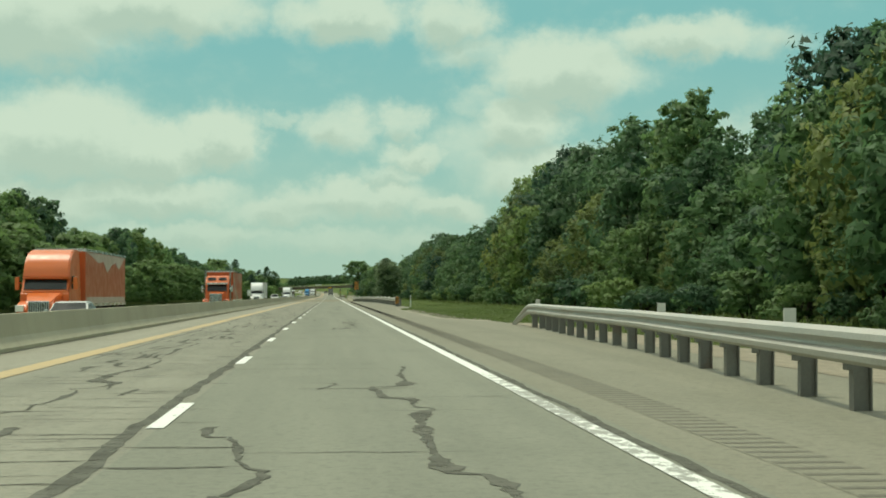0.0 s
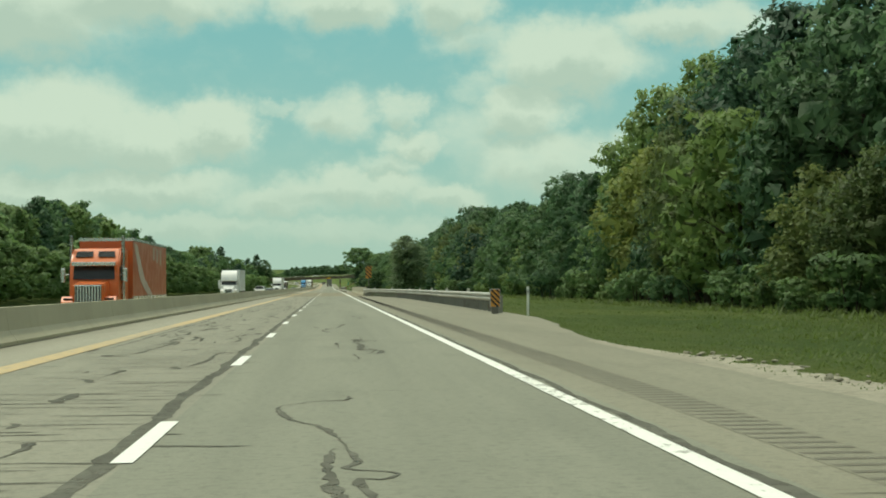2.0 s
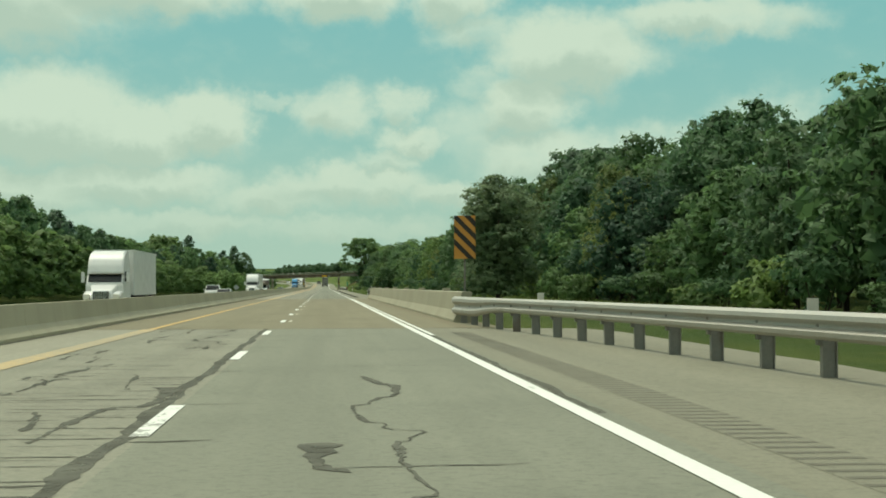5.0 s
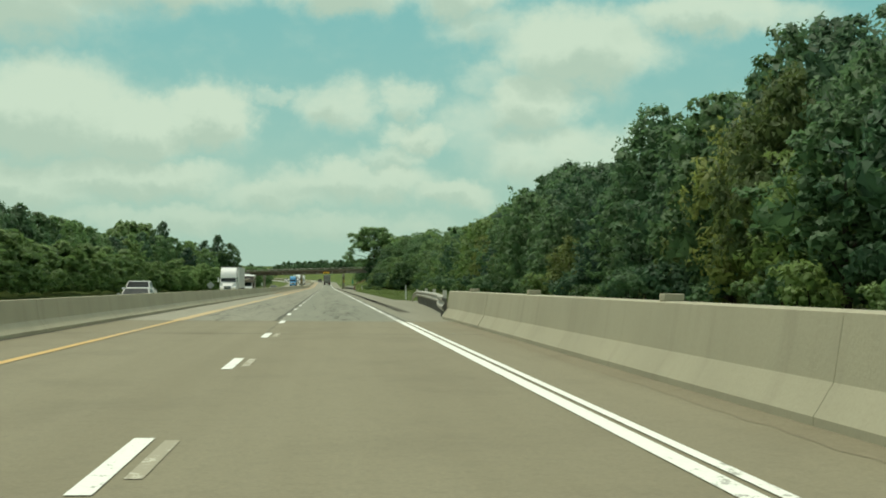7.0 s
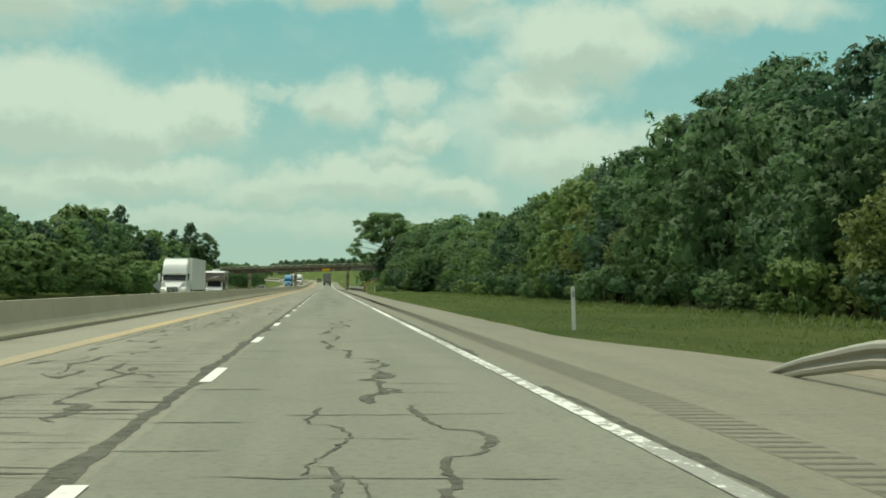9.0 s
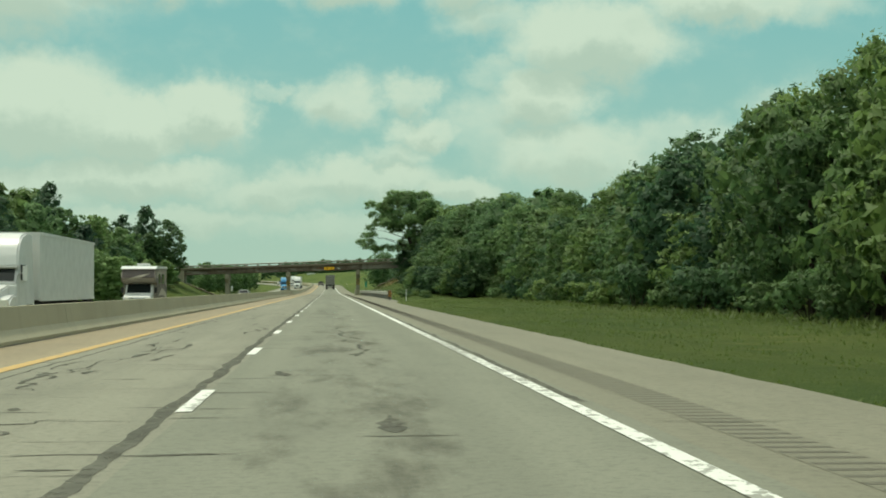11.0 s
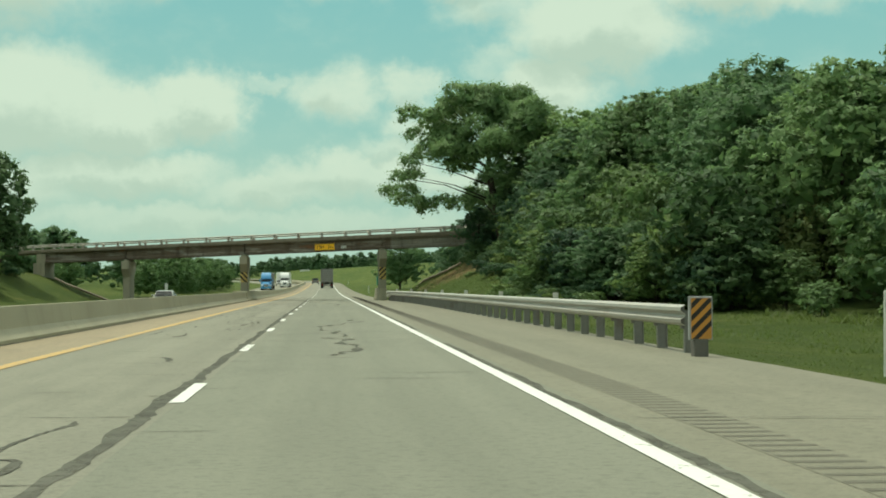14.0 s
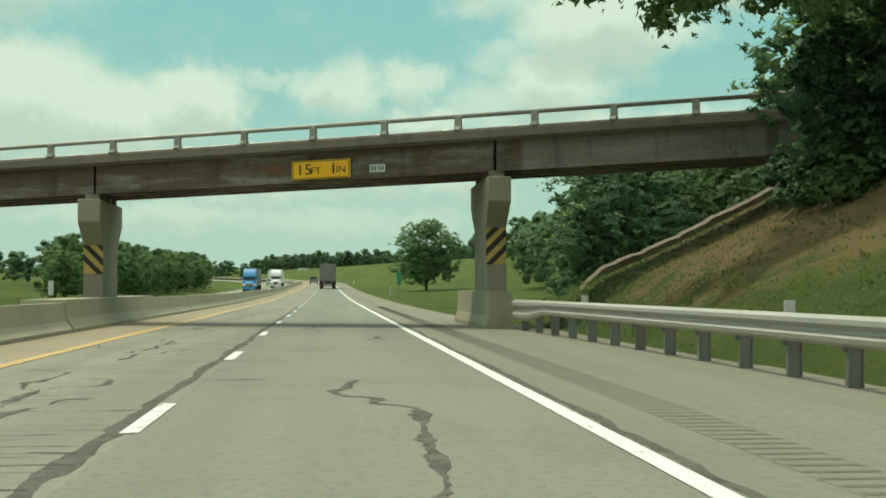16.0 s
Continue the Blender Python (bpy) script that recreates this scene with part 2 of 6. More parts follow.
CONCRETE = concrete_mat("barrier_concrete", (0.395, 0.378, 0.262), (0.270, 0.252, 0.172), 0.32)
PARAPET = concrete_mat("parapet_concrete", (0.338, 0.322, 0.228), (0.225, 0.211, 0.153), 0.35)
PIER = concrete_mat("pier_concrete", (0.30, 0.285, 0.21), (0.17, 0.16, 0.115), 0.5)
GIRDER = girder_mat("stained_girder_concrete")
FASCIA = concrete_mat("deck_edge_concrete", (0.215, 0.19, 0.14), (0.11, 0.095, 0.07), 0.7)
WHITE_LINE = paint_mat("white_road_paint", (0.72, 0.74, 0.66), (0.21, 0.21, 0.175))
YELLOW_LINE = paint_mat("yellow_road_paint", (0.50, 0.335, 0.115), (0.27, 0.245, 0.175), 0.52)
STEEL = steel_mat("galvanised_steel", (0.425, 0.415, 0.360), 0.50)
POST_STEEL = steel_mat("post_steel", (0.205, 0.195, 0.168), 0.6, 0.2)
GRASS = grass_mat("grass_ground")


# ---------------------------------------------------------------- building helpers
def part(name, bm, material, parent=None, label="", smooth=False, unit=U):
    """Links a bmesh in road units as one mesh object, in metres, under a thing or a part."""
    bm.normal_update()
    me = bpy.data.meshes.new(name)
    bm.to_mesh(me)
    bm.free()
    me.transform(Matrix.Scale(unit, 4))
    for m in material if isinstance(material, (list, tuple)) else [material]:
        me.materials.append(m)
    if smooth:
        me.shade_smooth()
    ob = new(name, me)
    if parent is not None:
        ob.parent = parent
    if label:
        tagged(ob, label)
    return ob


def share(ob, name, m, parent=None):
    """One more object on the mesh of ob, at the pose m."""
    o = new(name, ob.data)
    if parent is not None:
        o.parent = parent
    o.matrix_basis = m
    return o


def thing(name, m, label, category, group="", kind=""):
    e = new(name)
    e.empty_display_size = 0.3
    e.matrix_basis = m
    return tagged(e, label, category, group, kind)


def at(x, y, z=0.0, rz=0.0, rx=0.0, ry=0.0):
    return pose(x * U, y * U, z * U, rx, ry, rz)


def box(bm, x0, y0, z0, x1, y1, z1, bevel=0.0, mat=0, m=None):
    vs = bmesh.ops.create_cube(bm, size=1.0)["verts"]
    bmesh.ops.scale(bm, vec=(x1 - x0, y1 - y0, z1 - z0), verts=vs)
    bmesh.ops.translate(bm, vec=((x0 + x1) / 2, (y0 + y1) / 2, (z0 + z1) / 2), verts=vs)
    faces = {f for v in vs for f in v.link_faces}
    if bevel:
        edges = list({e for v in vs for e in v.link_edges})
        out = bmesh.ops.bevel(bm, geom=edges, offset=bevel, segments=2, affect="EDGES", profile=0.6)
        faces |= set(out["faces"])
        vs = list({v for f in faces if f.is_valid for v in f.verts})
    for f in faces:
        if f.is_valid:
            f.material_index = mat
    if m is not None:
        bmesh.ops.transform(bm, matrix=m, verts=vs)
    return vs


def tube(bm, p, q, r0, r1=None, n=10, mat=0):
    """A round bar from p to q."""
    p, q = Vector(p), Vector(q)
    d = q - p
    vs = bmesh.ops.create_cone(bm, cap_ends=True, segments=n, radius1=r0, radius2=r0 if r1 is None else r1, depth=d.length)["verts"]
    bmesh.ops.transform(bm, matrix=Matrix.Translation((p + q) / 2) @ d.to_track_quat("Z", "Y").to_matrix().to_4x4(), verts=vs)
    for f in {f for v in vs for f in v.link_faces}:
        f.material_index = mat
    return vs


def prism(bm, outline, a, b, axis="x", mat=0):
    """An outline of (u, v) pairs drawn out from a to b along an axis."""
    def spot(u, v, w):
        return {"x": (w, u, v), "y": (u, w, v), "z": (u, v, w)}[axis]
    lo = [bm.verts.new(spot(u, v, a)) for u, v in outline]
    hi = [bm.verts.new(spot(u, v, b)) for u, v in outline]
    fs = [bm.faces.new(lo), bm.faces.new(hi)]
    n = len(outline)
    fs += [bm.faces.new((lo[i], lo[(i + 1) % n], hi[(i + 1) % n], hi[i])) for i in range(n)]
    for f in fs:
        f.material_index = mat
    bmesh.ops.recalc_face_normals(bm, faces=fs)
    return lo + hi


def sweep(bm, rows, closed=False, mat=0, caps=False):
    """A skin over rows of points, each row one cross-section."""
    vs = [[bm.verts.new(p) for p in row] for row in rows]
    n = len(vs[0])
    for r0, r1 in zip(vs, vs[1:]):
        for i in range(n if closed else n - 1):
            j = (i + 1) % n
            f = bm.faces.new((r0[i], r0[j], r1[j], r1[i]))
            f.material_index = mat
    if caps:
        bm.faces.new(vs[0])
        bm.faces.new(list(reversed(vs[-1])))
    return vs


# ---------------------------------------------------------------- the line of the road
BEND = 1120.0  # past here the road bends to the left and climbs


def bend(y):
    """The sideways shift and the rise of the road at a distance along it."""
    d = max(0.0, y - BEND)
    e = max(0.0, y - 800)
    return -5.8e-4 * d * d / (1 + d / 900), 4e-5 * e * e / (1 + e / 350)


def along(x, y, z=0.0):
    s, r = bend(y)
    turn = math.atan((bend(y + 1)[0] - bend(y - 1)[0]) / 2)
    return Vector((x * math.cos(turn) + s, y - x * math.sin(turn), z + r))


def heading(y):
    return -math.degrees(math.atan((bend(y + 1)[0] - bend(y - 1)[0]) / 2))


LOWER = -0.75  # the other carriageway lies lower


def ribbon(bm, x0, x1, z0, y0, y1, step=20.0, z1=None, mat=0):
    n = max(1, int(math.ceil((y1 - y0) / step)))
    ys = [y0 + (y1 - y0) * i / n for i in range(n + 1)]
    sweep(bm, [[along(x0, y, z0), along(x1, y, z0 if z1 is None else z1)] for y in ys], mat=mat)


# ---------------------------------------------------------------- ground
def lump(x, y, s=1.0):
    return noise.noise(Vector((x * s, y * s, 3.7)))


def soft(v, a, b):
    k = min(1.0, max(0.0, (v - a) / (b - a)))
    return k * k * (3 - 2 * k)


def ground_height(x, y):
    """x across from the lane line, y along the road."""
    z = -0.16
    if x > 7.0:
        z = -0.03 - 0.30 * soft(x, 7.0, 13.0) + 0.10 * lump(x, y, 0.13) * soft(x, 8, 12)
        z += 1.2 * soft(x, 30, 75)
    elif x < -18.2:
        z = LOWER - 0.06 - 0.5 * soft(-x, 18.5, 24) + 0.14 * lump(x, y, 0.1) + 2.2 * soft(-x, 26, 60)
    elif x < -5.5:
        z = LOWER - 0.16
    # banks that carry the crossing road
    if x > 7.6:
        back, foot = 760.6 - 0.45 * x, 7.7 - 0.8 * soft(y, 712, 742)
        near = soft(y, 684, 747) * (1 - soft(y, back, back + 8.0))
        z += near * min(4.67 + 0.056 * x, 0.54 * max(0.0, x - foot)) * soft(x, foot + 0.7, foot + 2.7)
    if x < -18:
        near = soft(y, 718, 752) * (1 - soft(y, 766, 796))
        z += 4.2 * near * min(1.0, max(0.0, (-x - 18.0) / 8.0))
    # the hill past the crossing
    if y > 800 and x > 8:
        z += 7.5 * soft(y, 860, 1120) * soft(x, 8, 62) * (1 - 0.5 * soft(y, 1250, 1600))
    if y > 820 and x < -18:
        z += 0.8 * soft(y, 850, 1100) * soft(-x, 20, 60)
    return z


bm = bmesh.new()
XS = [-3800, -1800, -800, -400, -220, -120, -80, -60, -48, -38, -32, -28, -25, -22, -20, -18.6, -18.2, -10, -5.6, -5.0,
      0, 6.2, 7.2, 7.7, 8.2, 9, 10, 11, 12.5, 14, 15.5, 17, 18.5, 21, 24, 28, 34, 42, 55, 75, 120, 220, 400, 800, 1800, 3800]
GY = [-3000, -1200, -500, -250] + list(range(-120, 690, 15)) + list(range(690, 750, 5)) + list(range(750, 776, 2)) + list(range(776, 800, 4)) + list(range(800, 1700, 25)) + [1800, 2000, 2400, 3200, 4200]
rows = []
for y in GY:
    row = []
    for x in XS:
        p = along(x, y, ground_height(x, y)) if abs(x) < 500 else Vector((x, y, ground_height(x, y) + bend(y)[1]))
        row.append(p)
    rows.append(row)
sweep(bm, rows)
bmesh.ops.recalc_face_normals(bm, faces=bm.faces)
tagged(part("ground", bm, GRASS, smooth=True), "mown green grass verges and fields", "ground", kind="structure")


# ---------------------------------------------------------------- roads
def edge_of_shoulder(y):
    """Where the right shoulder ends: it widens where a guardrail flares out."""
    x = 7.0 + 0.12 * lump(0, y, 0.4)
    for a, b, w in ((-200, 66, 1.9), (142, 262, 2.0), (366, 424, 1.7), (634, 752, 1.2)):
        x += w * soft(y, a - 26, a + 5) * (1 - soft(y, b - 4, b + 10))
    return x


road = thing("road", at(0, 0), "grey weathered asphalt highway carriageway with sealed cracks", "road", kind="structure")
B0, B1 = 262.0, 357.5  # the concrete bridge deck
LAST = 2300.0


def lane(name, x0, x1, y0, y1, material, z=0.0, parent=road, label=""):
    bm = bmesh.new()
    ribbon(bm, x0, x1, z, y0, y1)
    return part(name, bm, material, parent, label)


for y0, y1 in ((-120.0, B0), (B1, LAST)):
    lane("passing_lane", -3.35, 0.02, y0, y1, ASPHALT)
    lane("driving_lane", 0.02, 3.95, y0, y1, ASPHALT_LANE)
    if y1 < LAST:
        lane("median_shoulder", -5.6, -3.35, y0, y1, MEDIAN)
    else:
        lane("median_shoulder", -5.6, -3.35, y0, 490.0, MEDIAN)
        lane("median_shoulder", -5.6, -3.35, 490.0, y1, MEDIAN_WARM)
    bm = bmesh.new()
    n = int((min(y1, 900) - y0) / 1.5)
    ys = [y0 + (min(y1, 900.0) - y0) * i / n for i in range(n + 1)]
    if y1 > 900:
        ys += [920.0 + 20 * i for i in range(70)]
    rows = []
    for y in ys:
        e = edge_of_shoulder(y) if y < 900 else 7.0
        rows.append([along(3.95, y, 0.0), along(4.9, y, -0.005), along(e - 0.25, y, -0.03), along(e, y, -0.11)])
    sweep(bm, rows)
    part("shoulder", bm, SHOULDER, road, "pale asphalt shoulder with a ragged grass edge")
for y0, y1 in ((-120.0, 62.0), (364.0, 420.0)):
    bm = bmesh.new()
    n = int((y1 - y0) / 2)
    rows = []
    for i in range(n + 1):
        y = y0 + (y1 - y0) * i / n
        e = edge_of_shoulder(y) - 0.25
        wide = 2.6 + 0.5 * lump(3, y, 0.3)
        rows.append([along(e - 0.15, y, -0.022), along(e + wide * 0.5, y, -0.05), along(e + wide, y, -0.19)])
    sweep(bm, rows)
    part("gravel_verge", bm, GRAVEL, road, "tan gravel strip behind the guardrail")
lane("bridge_deck", -5.6, 6.2, B0, B1, DECK, 0.0, road, "tan concrete bridge deck slab")
for y in (B0, B1, B1 - 12.4):
    bm = bmesh.new()
    ribbon(bm, -4.9, 5.3, 0.004, y - 0.06, y + 0.06)
    part("expansion_joint", bm, SEAL, road, "dark bridge expansion joint")
bm = bmesh.new()
ribbon(bm, -0.012, 0.012, 0.004, B1 - 12.4, B1)
part("deck_joint", bm, SEAL, road)

other_road = thing("road", at(0, 0), "pale grey carriageway of the oncoming traffic beyond the median barrier", "road", kind="structure")
lane("roadway", -18.3, -5.6, -120.0, LAST, ASPHALT, LOWER, other_road)

# painted lines
CYCLE, DASH, FIRST = 12.192, 3.048, 13.2
bm = bmesh.new()
vs = [bm.verts.new(p) for p in ((-0.075, 0, 0), (0.075, 0, 0), (0.075, DASH, 0), (-0.075, DASH, 0))]
bm.faces.new(vs)
dash = part("lane_dash", bm, WHITE_LINE, road)
dash.matrix_basis = at(0, FIRST - 3 * CYCLE, 0.008)
for i in range(-2, 120):
    y = FIRST + i * CYCLE
    share(dash, "lane_dash", Matrix.Translation(along(0.07 if B0 < y < B1 else 0, y, 0.008) * U) @ pose(0, 0, 0, math.degrees(math.atan((bend(y + 3)[1] - bend(y)[1]) / 3)), 0, heading(y)), road)


def line(name, x, w, y0, y1, material, parent=road, z=0.008, label=""):
    bm = bmesh.new()
    ribbon(bm, x - w / 2, x + w / 2, z, y0, y1, 10.0)
    part(name, bm, material, parent, label)


WORN_LINE = paint_mat("flaked_white_paint", (0.72, 0.74, 0.66), (0.17, 0.17, 0.135), 0.44)
for y0, y1, paint in ((-120, -8, WHITE_LINE), (-8, 22, WORN_LINE), (22, 262, WHITE_LINE), (262, 356, WHITE_LINE), (356, 452, WORN_LINE), (452, 474, WHITE_LINE), (474, 536, WORN_LINE), (536, LAST, WHITE_LINE)):
    line("edge_line", 3.66, 0.17, y0, y1, paint, label="solid white edge line, worn in places")
line("edge_line", 3.86, 0.10, B0 - 6, B1 - 1, WHITE_LINE, z=0.009, label="second thin white line on the bridge deck")
FADED_YELLOW = paint_mat("faded_yellow_paint", (0.44, 0.335, 0.165), (0.29, 0.265, 0.180), 0.47)
for y0, y1 in ((-120, 262), (357.5, 500)):
    line("yellow_line", -3.18, 0.40, y0, y1, FADED_YELLOW, label="wide faded yellow line along the median shoulder")
line("yellow_line", -3.16, 0.17, 262, 357.5, YELLOW_LINE, label="narrow yellow line on the bridge deck")
line("yellow_line", -3.16, 0.24, 500, LAST, YELLOW_LINE, label="solid yellow line along the median shoulder")
line("edge_line", -16.1, 0.17, -120, LAST, WHITE_LINE, other_road, LOWER + 0.01)
line("yellow_line", -8.9, 0.17, -120, LAST, YELLOW_LINE, other_road, LOWER + 0.01)
other_dash = share(dash, "lane_dash", at(-12.5, -80, LOWER + 0.01), other_road)
for i in range(1, 120):
    y = -80 + i * CYCLE
    p = along(-12.5, y, LOWER + 0.012) * U
    share(dash, "lane_dash", Matrix.Translation(p) @ pose(0, 0, 0, math.degrees(math.atan((bend(y + 3)[1] - bend(y)[1]) / 3)), 0, heading(y)), other_road)


# ---------------------------------------------------------------- median barrier and parapets
JERSEY = [(-0.32, -0.16), (-0.32, 0.09), (-0.16, 0.30), (-0.085, 0.76), (0.085, 0.76), (0.16, 0.30), (0.32, 0.09), (0.32, -0.9), (-0.3, -0.9)]
barrier = thing("median_barrier", at(0, 0), "long stained concrete median barrier between the carriageways", "barrier", kind="structure")
SEG = 15.0
bm = bmesh.new()
prism(bm, [(x, z) for x, z in JERSEY], 0.012, SEG - 0.012, "y")
seg = part("barrier_segment", bm, CONCRETE, barrier)
for i in range(-6, 84):
    y = i * SEG
    m = Matrix.Translation(along(-5.22, y) * U) @ pose(0, 0, 0, math.degrees(math.atan((bend(y + SEG)[1] - bend(y)[1]) / SEG)), 0, heading(y + SEG / 2))
    if i == -6:
        seg.matrix_basis = m
    else:
        share(seg, "barrier_segment", m, barrier)

parapet = thing("bridge_parapet", at(0, 0), "tall pale concrete bridge parapet with a sloped foot", "barrier", kind="structure")
FSHAPE = [(0.0, -0.12), (0.0, 0.08), (0.17, 0.36), (0.26, 0.93), (0.31, 0.95), (0.55, 0.95), (0.58, 0.92), (0.58, -0.12)]
for y0, y1 in ((268.0, 281.0), (281.012, 294.0), (294.012, 322.0), (322.012, 349.8), (349.89, 362.4)):
    bm = bmesh.new()
    prism(bm, FSHAPE, y0, y1, "y")
    o = part("parapet_panel", bm, PARAPET, parapet)
    o.location = (5.33 * U, 0, 0)
bm = bmesh.new()
box(bm, -0.13, -0.16, 0, 0.13, 0.16, 0.10, 0.02)
tab = part("reflector_block", bm, PARAPET, parapet, "small white reflector block on the parapet")
tab.matrix_basis = at(5.75, 276, 0.945)
for y in (290, 303, 316, 329, 342, 355):
    share(tab, "reflector_block", at(5.75, y, 0.945), parapet)


# ---------------------------------------------------------------- guardrails
WBEAM = [(-0.005, 0.0), (-0.085, 0.045), (-0.095, 0.10), (-0.015, 0.150), (-0.005, 0.176), (-0.015, 0.202), (-0.095, 0.252), (-0.085, 0.307), (-0.005, 0.352)]
POST_GAP = 2.15


def rail_path(knots, step):
    """Points at even steps along a smooth line through (x, y, drop) knots."""
    out, y = [], knots[0][1]
    while y <= knots[-1][1] + 1e-6:
        for (x0, y0, d0), (x1, y1, d1) in zip(knots, knots[1:]):
            if y0 <= y <= y1 + 1e-6:
                k = (y - y0) / (y1 - y0)
                out.append((x0 + (x1 - x0) * k, y, d0 + (d1 - d0) * k))
                break
        y += step
    return out


def guardrail(knots, label, posts_from, posts_to, thrie=None, tabs=(), half=0.065, post_paint=None, rail_mat=None):
    """A W-beam rail on steel posts. knots: (x, y, drop of the rail)."""
    g = thing("guardrail", at(0, 0), label, "guardrail", "guardrails along the shoulder")
    path = rail_path(knots, 0.72)
    bm = bmesh.new()
    rows = []
    for x, y, d in path:
        tall = 1.0 + 0.55 * (soft(y, thrie[0], thrie[1]) if thrie else 0)
        flat = max(0.0, min(1.0, 1 - abs(d) / 0.9))
        rows.append([(x + u * (0.4 + 0.6 * flat), y, 0.80 - d - (0.352 - v) * tall * (0.5 + 0.5 * flat)) for u, v in WBEAM])
    sweep(bm, rows)
    bmesh.ops.recalc_face_normals(bm, faces=bm.faces)
    rail = part("rail", bm, rail_mat or STEEL, g, "galvanised W-shaped steel rail")
    mod = rail.modifiers.new("sheet", "SOLIDIFY")
    mod.thickness, mod.offset = 0.006, 0
    first = None
    y = posts_from
    while y <= posts_to:
        x, _, d = min(path, key=lambda p: abs(p[1] - y))
        if d < 0.5:
            if first is None:
                bm = bmesh.new()
                for a, b in ((0.06, 0.075), (0.235, 0.25)):
                    box(bm, a, -half, -0.3, b, half, 0.72)
                box(bm, 0.075, -0.006, -0.3, 0.235, 0.006, 0.72)
                first = part("post", bm, post_paint or POST_STEEL, g, "grey steel I-section post")
                bm = bmesh.new()
                box(bm, 0.0, -half - 0.01, 0.40, 0.06, half + 0.01, 0.78, 0.008)
                block = part("blockout", bm, POST_STEEL, g)
                first.matrix_basis = block.matrix_basis = at(x, y, -d - 0.02)
            else:
                share(first, "post", at(x, y, -d - 0.02, random.uniform(-3, 3), random.uniform(-1.2, 1.2), random.uniform(-1.0, 1.0)), g)
                share(block, "blockout", at(x, y, -d - 0.02), g)
        y += POST_GAP
    made = None
    for y in tabs:
        x, _, d = min(path, key=lambda p: abs(p[1] - y))
        m = at(x + 0.10, y, 0.80 - d, random.uniform(-6, 6))
        if made is None:
            bm = bmesh.new()
            box(bm, -0.075, -0.012, -0.12, 0.075, 0.012, 0.155, 0.004)
            made = part("reflector_tab", bm, TAB, g, "small pale reflector plate above the rail")
            made.matrix_basis = m
        else:
            share(made, "reflector_tab", m, g)
    return g


DIRTY_STEEL = steel_mat("dirty_galvanised_steel", (0.36, 0.345, 0.29), 0.58, 0.25)
SLIM_STEEL = steel_mat("pale_post_steel", (0.27, 0.265, 0.235), 0.6, 0.2)
TAB = plain_mat("reflector_plate", (0.56, 0.55, 0.47), 0.6)
guardrail([(5.75, -40, 0), (5.95, 4, 0), (6.35, 13, 0), (6.95, 22, 0), (7.55, 30, 0), (8.05, 44, 0), (8.4, 51, 0), (8.45, 54, 0.02), (8.5, 57, 0.45), (8.5, 59.8, 0.9)],
          "galvanised steel guardrail flaring out to a buried end", -39.1, 54, tabs=(-20, 4, 17.4, 27.6, 52))
guardrail([(8.2, 151.2, 0), (8.28, 168, 0), (8.22, 200, 0), (8.1, 225, 0), (7.7, 236, 0), (6.6, 252, 0), (5.75, 262, 0), (5.42, 268.6, 0)],
          "galvanised steel guardrail leading up to the bridge parapet", 151.4, 268, (260, 265), (166, 179.9, 193, 206, 220, 240, 256), 0.05, SLIM_STEEL)
guardrail([(5.4, 362.0, 0), (5.5, 366, 0), (5.86, 370, 0), (6.3, 380, 0), (6.7, 390, 0), (7.0, 400, 0), (7.15, 406, 0), (7.25, 410, 0.05), (7.3, 414, 0.24), (7.4, 417, 0.58), (7.45, 419, 0.9)],
          "galvanised steel guardrail with a bent section at the parapet end", 366.2, 411, (369, 363), (364, 383, 396, 411), rail_mat=DIRTY_STEEL)
guardrail([(7.55, 645.5, 0), (7.55, 670, 0), (7.5, 700, 0), (7.45, 722, 0), (7.3, 730, 0), (7.05, 738.5, 0), (6.82, 745, 0), (6.62, 750.5, 0)],
          "galvanised steel guardrail leading up to the overpass pier", 645.9, 750, (745, 748), (661, 674, 687.4, 701, 714, 727.6, 741), 0.05, SLIM_STEEL)


# ---------------------------------------------------------------- overpass
SKEW = 0.45  # the crossing runs aslant: its right end lies nearer


def girder_z(x):
    return 4.70 + 0.029 * x


def near_face(x):
    return 761.1 - SKEW * x


OW = 4.7  # width of the crossing, measured along the highway
K = 0.87  # the crossing is drawn a little large and set at its true size here
SPAN = at(1.526 * (1 - K), 708.2 * (1 - K), 1.128 * (1 - K)) @ Matrix.Scale(K, 4)
LEFT_END, RIGHT_END = -29.0, 16.6
overpass = thing("overpass", SPAN, "stained concrete road bridge crossing over the highway", "bridge")
TURN = -math.degrees(math.atan(SKEW))


def sheared(bm):
    for v in bm.verts:
        v.co.z += girder_z(v.co.x)
        v.co.y += near_face(v.co.x)


ends = [LEFT_END, -19.4, -6.75, 7.0, RIGHT_END]
GIRDERS = (0.0, 1.35, 2.75, 4.1)
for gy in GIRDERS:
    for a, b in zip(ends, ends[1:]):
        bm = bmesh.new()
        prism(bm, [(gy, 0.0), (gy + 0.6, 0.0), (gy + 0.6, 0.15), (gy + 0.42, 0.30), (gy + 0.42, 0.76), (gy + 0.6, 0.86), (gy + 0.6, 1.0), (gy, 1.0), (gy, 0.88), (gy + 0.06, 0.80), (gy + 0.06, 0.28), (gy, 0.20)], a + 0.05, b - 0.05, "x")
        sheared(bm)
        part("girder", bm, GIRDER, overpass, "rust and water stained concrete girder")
bm = bmesh.new()
